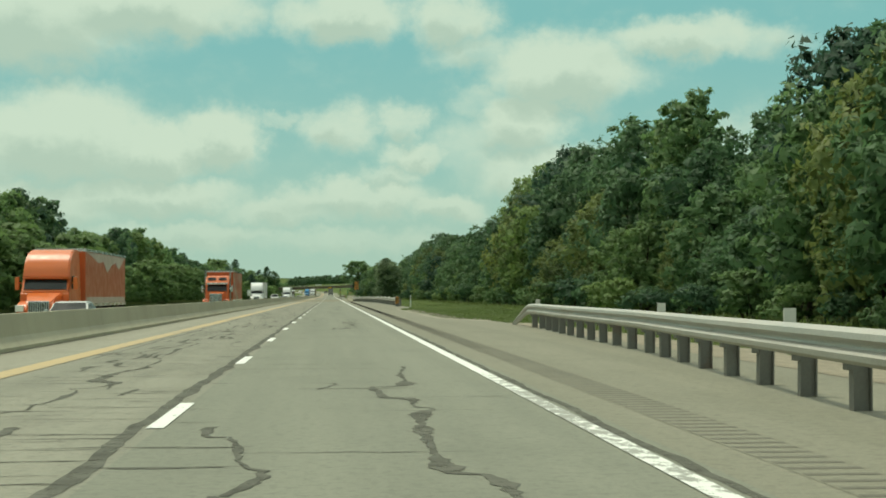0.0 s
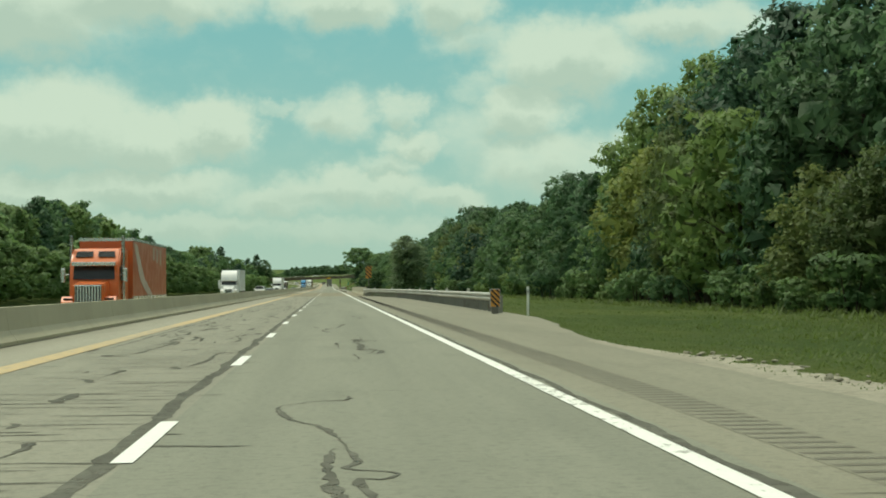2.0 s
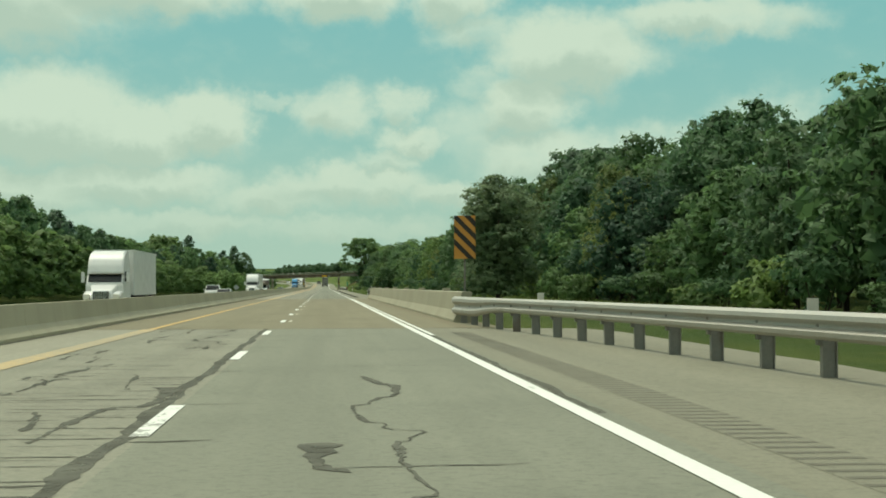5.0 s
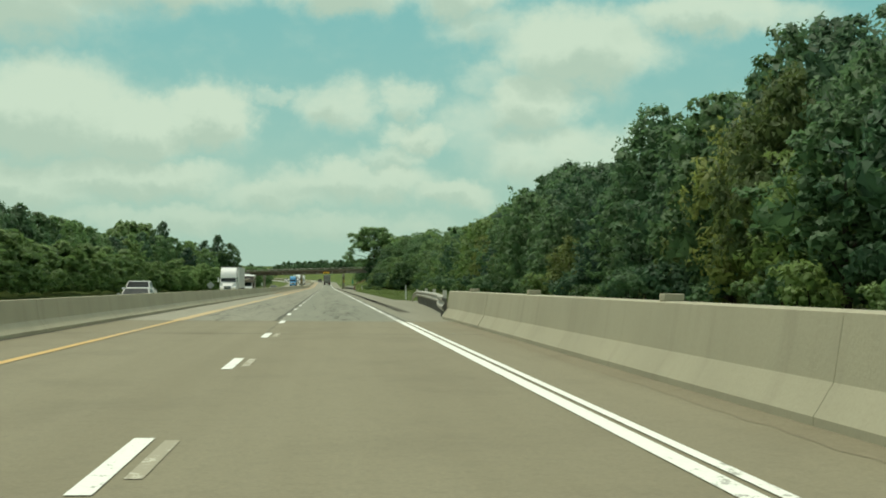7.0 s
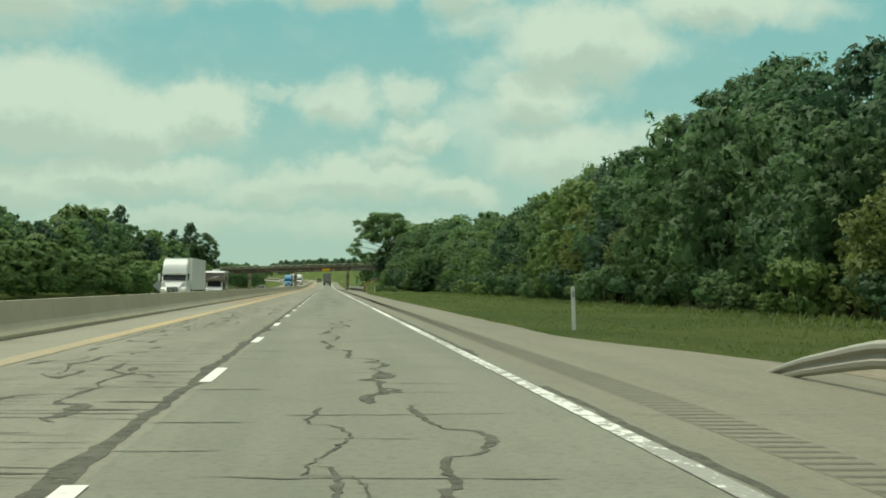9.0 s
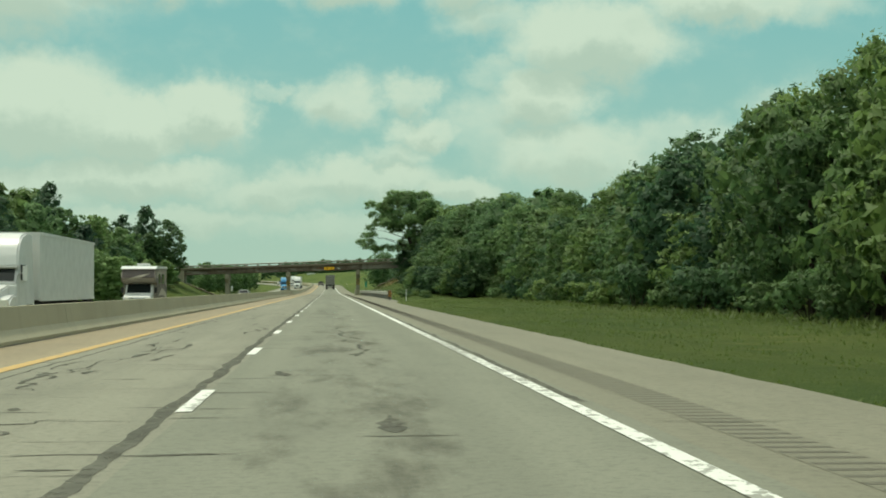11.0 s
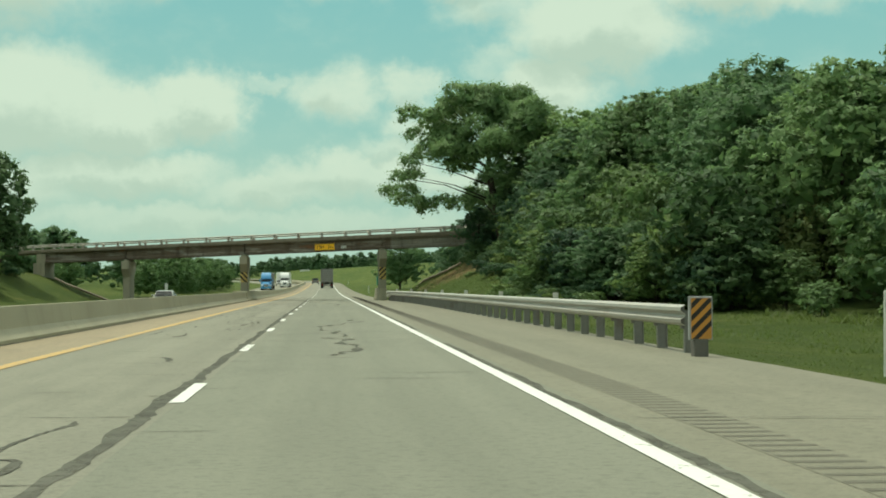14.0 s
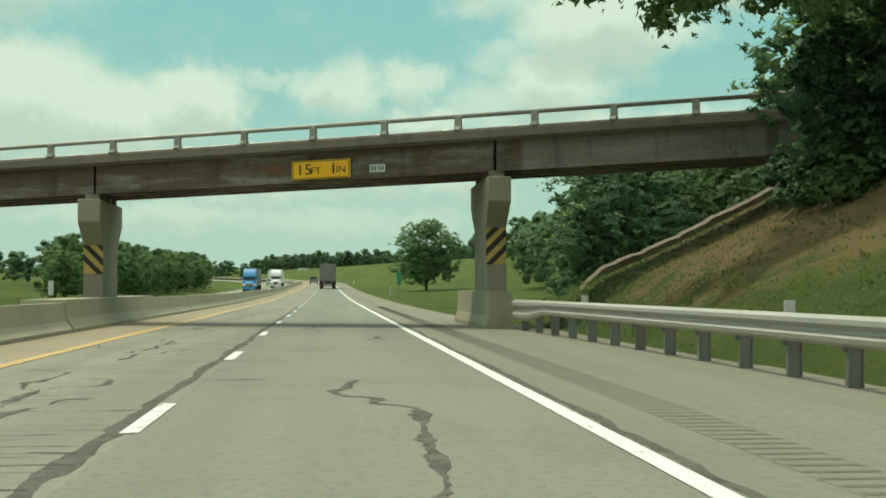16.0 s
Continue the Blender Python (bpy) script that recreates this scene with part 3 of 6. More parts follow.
prism(bm, [(-0.35, 1.08), (-0.35, 1.32), (-0.28, 1.40), (0.2, 1.40), (0.2, 1.22), (OW - 0.2, 1.22), (OW - 0.2, 1.40), (OW + 0.35, 1.40), (OW + 0.35, 1.0), (-0.22, 1.0), (-0.22, 1.08)], LEFT_END - 8, RIGHT_END + 6, "x")
sheared(bm)
part("deck_slab", bm, FASCIA, overpass, "concrete deck slab with a moulded edge")
RAIL_STEEL = steel_mat("aged_aluminium", (0.34, 0.335, 0.28), 0.55, 0.1)
post0 = None
for side, gy in ((1, -0.2), (-1, OW + 0.1)):
    bm = bmesh.new()
    a, b = LEFT_END - 7, RIGHT_END + 5
    tube(bm, (a, gy + near_face(a), 1.84 + girder_z(a)), (b, gy + near_face(b), 1.84 + girder_z(b)), 0.075, n=10)
    part("railing_pipe", bm, RAIL_STEEL, overpass, "round metal railing pipe", True)
    x = 1.09 - 15 * 2.37
    while x < RIGHT_END + 5:
        m = at(x, gy + near_face(x), 1.38 + girder_z(x), TURN + (0 if side > 0 else 180))
        if post0 is None:
            bm = bmesh.new()
            prism(bm, [(-0.16, 0), (0.14, 0), (0.14, 0.06), (0.06, 0.12), (0.05, 0.34), (0.10, 0.50), (0.02, 0.55), (-0.08, 0.45), (-0.09, 0.14), (-0.16, 0.06)], -0.11, 0.11, "x")
            post0 = part("railing_post", bm, RAIL_STEEL, overpass, "curved cast railing post")
            post0.matrix_basis = m
        else:
            share(post0, "railing_post", m, overpass)
        x += 2.37


def pier(x, half=0.34, foot=-0.6):
    """A wall pier with a head that widens along the deck's width."""
    p = thing("bridge_pier", SPAN @ at(x, 0), "concrete bridge pier with a widened head under the girders", "pier", "piers under the overpass")
    top = girder_z(x) - 0.22
    y0, y1 = near_face(x) - 0.75, near_face(x) + OW + 0.5
    bm = bmesh.new()
    out = [(y0, top), (y0, top - 0.80), (y0 + 1.1, top - 1.62), (y0 + 1.1, foot), (y1 - 1.1, foot), (y1 - 1.1, top - 1.62), (y1, top - 0.80), (y1, top)]
    vs = prism(bm, out, -half, half, "x")
    for v in vs:
        if v.co.z > top - 0.85:
            v.co.x *= 1.1
    bmesh.ops.bevel(bm, geom=list(bm.edges), offset=0.025, segments=1, affect="EDGES")
    part("column", bm, PIER, p)
    for gy in GIRDERS:
        bm = bmesh.new()
        box(bm, -0.25, near_face(x) + gy + 0.05, top - 0.01, 0.25, near_face(x) + gy + 0.55, top + 0.24, 0.01)
        part("bearing", bm, PIER, p)
    return p, y0 + 1.1


STRIPE_YELLOW = plain_mat("hazard_yellow", (0.50, 0.36, 0.105), 0.55, 0, 0.35)
STRIPE_BLACK = plain_mat("hazard_black", (0.028, 0.022, 0.016), 0.55)
STRIPE_ORANGE = plain_mat("hazard_orange", (0.55, 0.25, 0.045), 0.5, 0, 0.3)


def striped(parent, name, w, h, m, lean, base, n=5, back=None, label="yellow and black striped hazard plate"):
    """An upright plate in the x-z plane, facing -y, with slanting black stripes. lean: 1 stripes rise to the right."""
    bm = bmesh.new()
    box(bm, -w / 2, 0, -h / 2, w / 2, 0.02, h / 2)
    plate = part(name, bm, base, parent, label)
    plate.matrix_basis = m
    bm = bmesh.new()
    pitch = (h + w) / n
    for i in range(n + 2):
        c = -h / 2 - w / 2 + (i + 0.25) * pitch
        pts = [(-w / 2, c + (0 if lean > 0 else w)), (w / 2, c + (w if lean > 0 else 0)), (w / 2, c + (w if lean > 0 else 0) + pitch * 0.5), (-w / 2, c + (0 if lean > 0 else w) + pitch * 0.5)]
        poly = clip_band(pts, -h / 2, h / 2)
        if len(poly) > 2:
            f = bm.faces.new([bm.verts.new((x, -0.004, z)) for x, z in poly])
    bmesh.ops.recalc_face_normals(bm, faces=bm.faces)
    part("stripe", bm, STRIPE_BLACK, plate)
    return plate


def clip_band(poly, lo, hi):
    for sign, lim in ((1, lo), (-1, -hi)):
        out = []
        for (x0, z0), (x1, z1) in zip(poly, poly[1:] + poly[:1]):
            a, b = sign * z0 - lim, sign * z1 - lim
            if a >= 0:
                out.append((x0, z0))
            if a * b < 0:
                k = a / (a - b)
                out.append((x0 + (x1 - x0) * k, z0 + (z1 - z0) * k))
        poly = out
        if not poly:
            break
    return poly


right_pier, py = pier(7.05)
striped(right_pier, "hazard_plate", 0.66, 1.25, at(0, py - 0.028, 2.50), 1, STRIPE_YELLOW, 4)
mid_pier, py = pier(-6.85, 0.36, -1.6)
striped(mid_pier, "hazard_plate", 0.70, 1.30, at(0, py - 0.028, 2.30), -1, STRIPE_YELLOW, 4)
pier(-19.4, 0.36, -2.3)

# the wall that shields the right pier, joined to the guardrail
bm = bmesh.new()
prism(bm, [(0.0, -0.1), (0.0, 0.1), (0.09, 0.36), (0.13, 1.02), (0.74, 1.02), (0.74, -0.1)], 750.4, 759.5, "y")
for v in bm.verts:
    if v.co.y > 759:
        v.co.x -= 0.1
o = tagged(part("pier_shield_wall", bm, PARAPET), "pale concrete shield wall at the pier foot, dark with soot", "barrier", kind="structure")
o.location = (5.89 * U, 0, 0)
bm = bmesh.new()
prism(bm, [(0.0, -0.2), (0.0, 0.1), (-0.16, 0.36), (-0.22, 0.84), (-1.35, 0.84), (-1.45, -0.95), (-0.1, -0.95)], 748.0, 768.0, "y")
o = tagged(part("pier_shield_wall", bm, CONCRETE), "thickened concrete median barrier round the middle pier", "barrier", kind="structure")
o.location = (-4.86 * U, 0, 0)

# abutments
for x0, x1, foot in ((RIGHT_END - 0.1, RIGHT_END + 0.9, 2.0), (LEFT_END - 0.7, LEFT_END + 0.6, 0.0)):
    bm = bmesh.new()
    box(bm, x0, -0.6, foot - 5.0, x1, OW + 0.6, -0.02)
    box(bm, x0 + 0.3, -0.2, -0.02, x1, OW + 0.2, 0.99)
    for v in bm.verts:
        v.co.y += near_face(v.co.x)
        v.co.z += girder_z((x0 + x1) / 2)
    part("abutment", bm, PIER, overpass)

# concrete kerb of the paved slope under each end
KERB = concrete_mat("weathered_kerb_concrete", (0.20, 0.168, 0.115), (0.10, 0.085, 0.055), 0.8)


def slope_kerb(x0, x1, label):
    bm = bmesh.new()
    rows = []
    for i in range(49):
        x = x0 + (x1 - x0) * i / 48
        y = 759.9 - SKEW * x
        g = ground_height(x, y)
        w = 0.06 * noise.noise(Vector((x * 1.1, 0, 0))) + 0.05 * noise.noise(Vector((x * 4.0, 2.0, 0))) - 0.45 * (1 - min(1.0, i / 7))
        rows.append([(x, y - 0.35, g - 0.3), (x, y - 0.30, g + 0.19 + w), (x, y + 0.3, g + 0.25 + w), (x, y + 0.35, g - 0.6)])
    sweep(bm, rows, caps=True)
    bmesh.ops.recalc_face_normals(bm, faces=bm.faces)
    tagged(part("slope_kerb", bm, KERB), label, "kerb", kind="structure")


slope_kerb(9.1, 15.2, "rough tan concrete kerb running up the bank")
slope_kerb(-17.8, -25.2, "rough tan concrete kerb running up the far bank")


# ---------------------------------------------------------------- sky backdrop: broken cloud, far off
def sky_backdrop():
    far, middle = 3700.0, 313.0
    bm = bmesh.new()
    rows = []
    for z in (-120.0, 0.0, 300.0, 700.0, 1200.0, 1800.0):
        rows.append([(far * math.sin(a) / U, (middle + far * math.cos(a)) / U, z / U) for a in (2 * math.pi * i / 96 for i in range(96))])
    sweep(bm, rows, closed=True)
    k = Nodes("cloudy_sky")
    rel = k.vec("SUBTRACT", k.place(), (0.0, middle, 1.0))
    sep = k.nodes.new("ShaderNodeSeparateXYZ")
    k.links.new(rel, sep.inputs[0])
    turn = k.math("ARCTAN2", sep.outputs[0], sep.outputs[1])
    up = k.math("DIVIDE", sep.outputs[2], far)
    com = k.nodes.new("ShaderNodeCombineXYZ")
    k.links.new(k.math("MULTIPLY", turn, 10.0), com.inputs[0])
    k.links.new(k.math("MULTIPLY", up, 10.0), com.inputs[1])
    flat = com.outputs[0]
    warp = k.node("TexNoise", 1, Vector=flat, Scale=4.2, Detail=6.0, Roughness=0.62)
    bent = k.vec("ADD", flat, k.vec("MULTIPLY", k.vec("SUBTRACT", warp, (0.5, 0.5, 0.5)), (0.40, 0.30, 0.0)))
    # heaps of cloud: middle across, middle up, half width, half height, weight (tenths of the distance)
    heaps = [(-2.10, 1.96, 1.10, 0.50, 1.0), (-1.25, 2.02, 1.00, 0.30, 0.95), (-1.85, 1.10, 0.85, 0.44, 1.0), (-0.77, 1.09, 0.38, 0.28, 1.0),
             (-1.20, 1.00, 0.50, 0.28, 1.0), (1.65, 1.57, 0.68, 0.34, 1.0), (2.49, 1.78, 0.75, 0.20, 0.85), (1.02, 1.70, 0.40, 0.20, 0.55),
             (1.35, 1.20, 0.42, 0.28, 0.92), (0.10, 1.97, 0.62, 0.24, 0.95), (0.86, 1.95, 0.42, 0.26, 0.85), (3.0, 1.75, 0.5, 0.15, 0.5)]
    scraps = [(-0.35, 1.24, 0.25, 0.07, 0.45), (0.07, 1.17, 0.36, 0.22, 0.74), (0.51, 1.22, 0.24, 0.19, 0.70), (0.64, 0.98, 0.34, 0.14, 0.75),
              (0.40, 0.85, 0.32, 0.10, 0.60), (1.10, 1.34, 0.32, 0.16, 0.5), (1.57, 0.84, 0.75, 0.28, 0.78), (2.2, 0.93, 0.5, 0.2, 0.55), (0.99, 1.02, 0.36, 0.32, 0.48),
              (2.95, 1.05, 0.5, 0.25, 0.5)]
    layers = [(-1.25, 0.69, 0.85, 0.18, 0.92), (-2.0, 0.62, 0.8, 0.22, 0.9), (0.18, 0.69, 0.75, 0.17, 0.82), (-0.33, 0.60, 0.60, 0.15, 0.75), (0.80, 0.61, 0.38, 0.13, 0.85),
              (-1.0, 0.42, 1.0, 0.13, 0.7), (0.1, 0.38, 0.9, 0.13, 0.62), (-2.6, 0.9, 0.8, 0.4, 0.7)]
    total, low = None, None
    for x, y, w, h, weight in heaps + scraps + layers:
        d = k.vec("LENGTH", k.vec("MULTIPLY", k.vec("SUBTRACT", bent, (x, y, 0.0)), (1 / w, 1 / h, 0.0)), None, 1)
        m = k.math("MULTIPLY", k.span(d, 1.2, 0.35), weight)
        total = m if total is None else k.math("MAXIMUM", total, m)
        d2 = k.vec("LENGTH", k.vec("MULTIPLY", k.vec("SUBTRACT", bent, (x - 0.02, y - h * 0.55, 0.0)), (1 / w, 1.3 / h, 0.0)), None, 1)
        m2 = k.math("MULTIPLY", k.span(d2, 1.1, 0.1), weight)
        low = m2 if low is None else k.math("MAXIMUM", low, m2)
    puff = k.noise(k.stretch(flat, 1.0, 1.4, 1.0), 3.0, 8.0, 0.57)
    wide = k.noise(k.stretch(flat, 0.6, 1.6, 1.0), 1.1, 4.0, 0.5)
    # away from the listed heaps the same broken cloud goes on
    aside = k.span(k.math("ABSOLUTE", k.math("ADD", turn, -0.05)), 0.33, 0.5)
    rest = k.math("MULTIPLY", k.span(wide, 0.42, 0.62), k.math("MAXIMUM", aside, k.span(up, 0.215, 0.26)))
    body = k.math("ADD", k.math("MAXIMUM", total, rest), k.math("MULTIPLY", k.math("SUBTRACT", puff, 0.5), 0.85))
    cover = k.span(body, -0.06, 0.92)
    haze = k.span(up, 0.0, 0.10, 1.0, 0.0)
    blue = k.mix(k.span(up, 0.02, 0.20), rgb(163, 200, 190), rgb(130, 187, 190))
    shade = k.span(k.math("ADD", low, k.math("MULTIPLY", k.math("SUBTRACT", puff, 0.5), 1.1)), 0.15, 0.95)
    white = k.mix(k.math("MULTIPLY", shade, 0.72), rgb(208, 224, 208), rgb(172, 194, 181))
    c = k.mix(k.math("MULTIPLY", cover, 0.92), blue, white)
    c = k.mix(k.math("MULTIPLY", haze, 0.75), c, rgb(174, 200, 186))
    glow = k.nodes.new("ShaderNodeEmission")
    k.links.new(c, glow.inputs["Color"])
    k.links.new(glow.outputs[0], k.out.inputs["Surface"])
    k.mat.cycles.emission_sampling = "NONE"
    tagged(part("sky_backdrop", bm, k.mat, smooth=True), "hazy blue sky with broken white cumulus clouds", "sky", kind="structure")


sky_backdrop()

# ---------------------------------------------------------------- trees
LEAF = leaf_mat("broadleaf_foliage", (0.074, 0.158, 0.071), (0.154, 0.263, 0.111))
LEAF_DEEP = leaf_mat("deep_green_foliage", (0.065, 0.136, 0.071), (0.129, 0.222, 0.105))
LEAF_OLIVE = leaf_mat("olive_foliage", (0.136, 0.193, 0.057), (0.249, 0.305, 0.101))
LEAF_BANK = leaf_mat("bank_foliage", (0.121, 0.230, 0.095), (0.232, 0.365, 0.144))
LEAF_OLD = leaf_mat("old_tree_foliage", (0.165, 0.290, 0.112), (0.300, 0.440, 0.165))
LEAF_PALE = leaf_mat("silvery_foliage", (0.120, 0.195, 0.085), (0.300, 0.385, 0.205))
LEAF_LIGHT = leaf_mat("light_foliage", (0.102, 0.191, 0.062), (0.200, 0.299, 0.105))
BARK = bark_mat("bark", (0.085, 0.070, 0.052))


NORMALS = {}  # the rounded normals of each crown, by the name of its mesh


def unit(v):
    return v / np.maximum(1e-9, np.linalg.norm(v, axis=1))[:, None]


def foliage(lobes, leaves, size, seed, tuft=0.72, core=26, fall=0.0, per=13):
    """A crown of billowing boughs: each bough is a shaded middle set with tufts of many small leaves.
    tuft: the radius of a tuft; core: broad sprays in the shaded middle of a bough; fall: how much the tufts hang."""
    rnd = np.random.RandomState(seed)
    verts, norms, faces, count = [], [], [], 0
    area = np.array([max(rx * ry, rx * rz) for (_, (rx, ry, rz)) in lobes])
    tufts = np.maximum(5, (leaves / per * area / area.sum()).astype(int))
    mid = np.mean([c for c, _ in lobes], axis=0)
    for (c, r), n in zip(lobes, tufts):
        c, r = np.array(c), np.array(r)
        if core:
            q = unit(rnd.normal(size=(core, 3)))
            mass = c + q * r * rnd.uniform(0.25, 0.68, core)[:, None]
            t = unit(np.cross(q, rnd.normal(size=(core, 3)))) * (np.mean(r) * rnd.uniform(0.18, 0.32, core))[:, None]
            b = np.cross(q, t) * 0.8
            verts.append(np.stack([mass - t, mass + t * 0.9 - b * 0.5, mass + b], axis=1).reshape(-1, 3))
            norms.append(np.repeat(unit(q), 3, axis=0))
            faces.append(np.arange(core * 3).reshape(-1, 3) + count)
            count += core * 3
        d = unit(rnd.normal(size=(n, 3)))
        d[:, 2] = np.where(d[:, 2] < -0.55, -d[:, 2], d[:, 2])
        bulge = np.array([noise.noise(Vector(b * 2.2) + Vector((seed * 3.1, c[2], c[0]))) for b in d])
        hub = c + d * r * (0.84 + 0.30 * bulge + rnd.uniform(-0.06, 0.16, n))[:, None]
        big = tuft * rnd.uniform(0.6, 1.35, n)
        g = unit(rnd.normal(size=(n * per, 3)))
        own = np.repeat(np.arange(n), per)
        k = rnd.uniform(0.12, 1.0, n * per)
        p = hub[own] + g * (big[own] * k)[:, None] * [1, 1, 0.75]
        p[:, 2] -= fall * rnd.uniform(0, 1, n * per) ** 2
        face = unit(g * 0.6 + d[own] * 0.5 + rnd.normal(size=(n * per, 3)) * 0.5 + [0, 0, 0.3])
        t = unit(np.cross(face, rnd.normal(size=(n * per, 3))))
        b = np.cross(face, t)
        s = (size * (2.3 - 1.2 * k) * rnd.uniform(0.7, 1.25, n * per))[:, None]
        w = rnd.uniform(0.55, 0.95, n * per)[:, None]
        leaf = np.stack([p - t * s, p + t * s * 0.9 - b * s * w * 0.4, p + b * s * w + t * s * 0.2], axis=1)
        verts.append(leaf.reshape(-1, 3))
        soft_n = unit(g * 0.40 + d[own] * 0.62 + unit(p - mid) * 0.30 + face * 0.10 + [0, 0, 0.30])
        norms.append(np.repeat(soft_n, 3, axis=0))
        faces.append(np.arange(n * per * 3).reshape(-1, 3) + count)
        count += n * per * 3
    me = bpy.data.meshes.new("crown")
    return crown_mesh(me, np.concatenate(verts) * U, np.concatenate(norms), np.concatenate(faces))


def crown_mesh(me, verts, norms, faces):
    me.from_pydata(verts.tolist(), [], faces.tolist(), shade_flat=False)
    me.normals_split_custom_set_from_vertices(norms.tolist())
    NORMALS[me.name] = norms
    return me


def tree_kind(seed, height, width, bare=0.22, leaves=5700, size=0.17, leaf=None, lobes_n=20, label="", top=1.0, trunk_r=0.2, **more):
    """A broadleaf tree about height tall: tapered trunk with limbs, and an uneven crown."""
    rnd = random.Random(seed)
    t = thing("tree", at(0, 0, -200), label or "leafy green broadleaf tree at the wood's edge", "tree", "trees of the roadside woods")
    lobes = []
    lo = height * bare
    for i in range(lobes_n):
        k = (i + 0.5) / lobes_n
        z = lo + (height - lo) * (0.10 + 0.80 * k)
        out = width * 0.5 * (0.62 if k < 0.75 else 0.62 * (1 - (k - 0.75) * 2.4)) * (0.75 + 0.35 * math.sin(k * 3.0)) * rnd.uniform(0.55, 1.15) * top
        a = i * 2.4 + rnd.uniform(-0.5, 0.5)
        r = width * rnd.uniform(0.17, 0.29) * (1.0 - 0.25 * k)
        lobes.append(((out * math.cos(a), out * math.sin(a), z), (r, r, r * rnd.uniform(0.75, 1.05))))
    lobes.append(((0, 0, height - width * 0.14), (width * 0.15, width * 0.15, width * 0.14)))
    lobes.append(((0, 0, lo + (height - lo) * 0.42), (width * 0.26, width * 0.26, (height - lo) * 0.30)))
    me = foliage(lobes, leaves, size, seed, **more)
    me.materials.append(leaf or LEAF)
    crown = new("crown", me)
    crown.parent = t
    bm = bmesh.new()
    tube(bm, (0, 0, -0.6), (0.1, 0, height * 0.45), trunk_r, trunk_r * 0.6, 8)
    tube(bm, (0.1, 0, height * 0.45), (0, 0.15, height * 0.85), trunk_r * 0.6, trunk_r * 0.15, 6)
    for i in range(6):
        c = lobes[2 * i + 1][0]
        z0 = max(lo * 0.9, c[2] - height * 0.16)
        tube(bm, (0.05, 0, z0), c, trunk_r * 0.4, trunk_r * 0.08, 5)
    part("trunk", bm, BARK, t, "brown trunk with limbs")
    return t


def hedge_kind(seed, height, width, leaf, label, leaves=900, size=0.26):
    rnd = random.Random(seed)
    t = thing("bush", at(0, 0, -200), label, "bush", "bushes at the wood's edge")
    lobes = []
    for i in range(7):
        a = i * 0.9
        r = width * rnd.uniform(0.2, 0.3)
        lobes.append(((width * 0.34 * math.cos(a) * rnd.uniform(0.4, 1), width * 0.34 * math.sin(a) * rnd.uniform(0.4, 1), height * rnd.uniform(0.22, 0.66)), (r, r, height * rnd.uniform(0.22, 0.34))))
    me = foliage(lobes, leaves, size, seed, tuft=0.3)
    me.materials.append(leaf)
    c = new("crown", me)
    c.parent = t
    bm = bmesh.new()
    for i in range(4):
        tube(bm, (0.15 * math.cos(i), 0.15 * math.sin(i), -0.3), lobes[i][0], 0.05, 0.02, 5)
    part("stem", bm, BARK, t)
    return t


KINDS = [tree_kind(11, 15.0, 9.0, 0.24, lobes_n=20), tree_kind(12, 15.0, 10.5, 0.23, lobes_n=22), tree_kind(13, 15.0, 8.0, 0.20, lobes_n=20, tuft=0.5),
         tree_kind(14, 15.0, 9.5, 0.26, leaf=LEAF_DEEP, lobes_n=21, top=1.15, label="dark green broadleaf tree at the wood's edge"),
         tree_kind(15, 15.0, 8.5, 0.23, leaf=LEAF_LIGHT, lobes_n=20, label="lighter green broadleaf tree at the wood's edge")]
EDGE = [tree_kind(21, 10.0, 8.0, 0.04, 4000, 0.155, lobes_n=22, tuft=0.5), tree_kind(22, 10.0, 7.0, 0.03, 4000, 0.155, LEAF_DEEP, 22, "dark green young tree with foliage to the ground", tuft=0.5),
        tree_kind(23, 10.0, 8.5, 0.05, 4000, 0.155, LEAF_LIGHT, 22, "light green young tree with foliage to the ground", tuft=0.5)]
WILLOW = tree_kind(24, 10.0, 7.5, 0.03, 6500, 0.115, LEAF_OLIVE, 24, "olive green feathery young tree with hanging twigs", tuft=0.45, fall=0.7)
FINE = [tree_kind(51, 15.0, 9.5, 0.12, 13000, 0.130, LEAF_BANK, 34, tuft=0.5), tree_kind(52, 15.0, 9.0, 0.14, 13000, 0.130, LEAF_LIGHT, 32, top=1.1, tuft=0.5),
        tree_kind(53, 15.0, 10.0, 0.10, 13000, 0.130, LEAF_BANK, 36, tuft=0.5)]
PALE = tree_kind(54, 15.0, 8.5, 0.04, 30000, 0.095, LEAF_PALE, 26, "tall dark tree with silvery leaf undersides beside the bridge", tuft=0.45)
LEFTS = [tree_kind(61, 15.0, 9.5, 0.10, 2700, 0.27, LEAF_BANK, 24), tree_kind(62, 15.0, 8.5, 0.12, 2700, 0.27, LEAF_LIGHT, 22), tree_kind(63, 15.0, 8.0, 0.06, 2700, 0.27, LEAF_DEEP, 24)]
BUSH = [hedge_kind(31, 3.0, 4.5, LEAF, "dark green bush at the foot of the woods", 1000, 0.11), hedge_kind(32, 2.6, 4.0, LEAF_LIGHT, "light green bush at the foot of the woods", 1000, 0.11)]
FAR = tree_kind(41, 15.0, 11.0, 0.06, 450, 0.52, lobes_n=14, tuft=1.1, core=10)

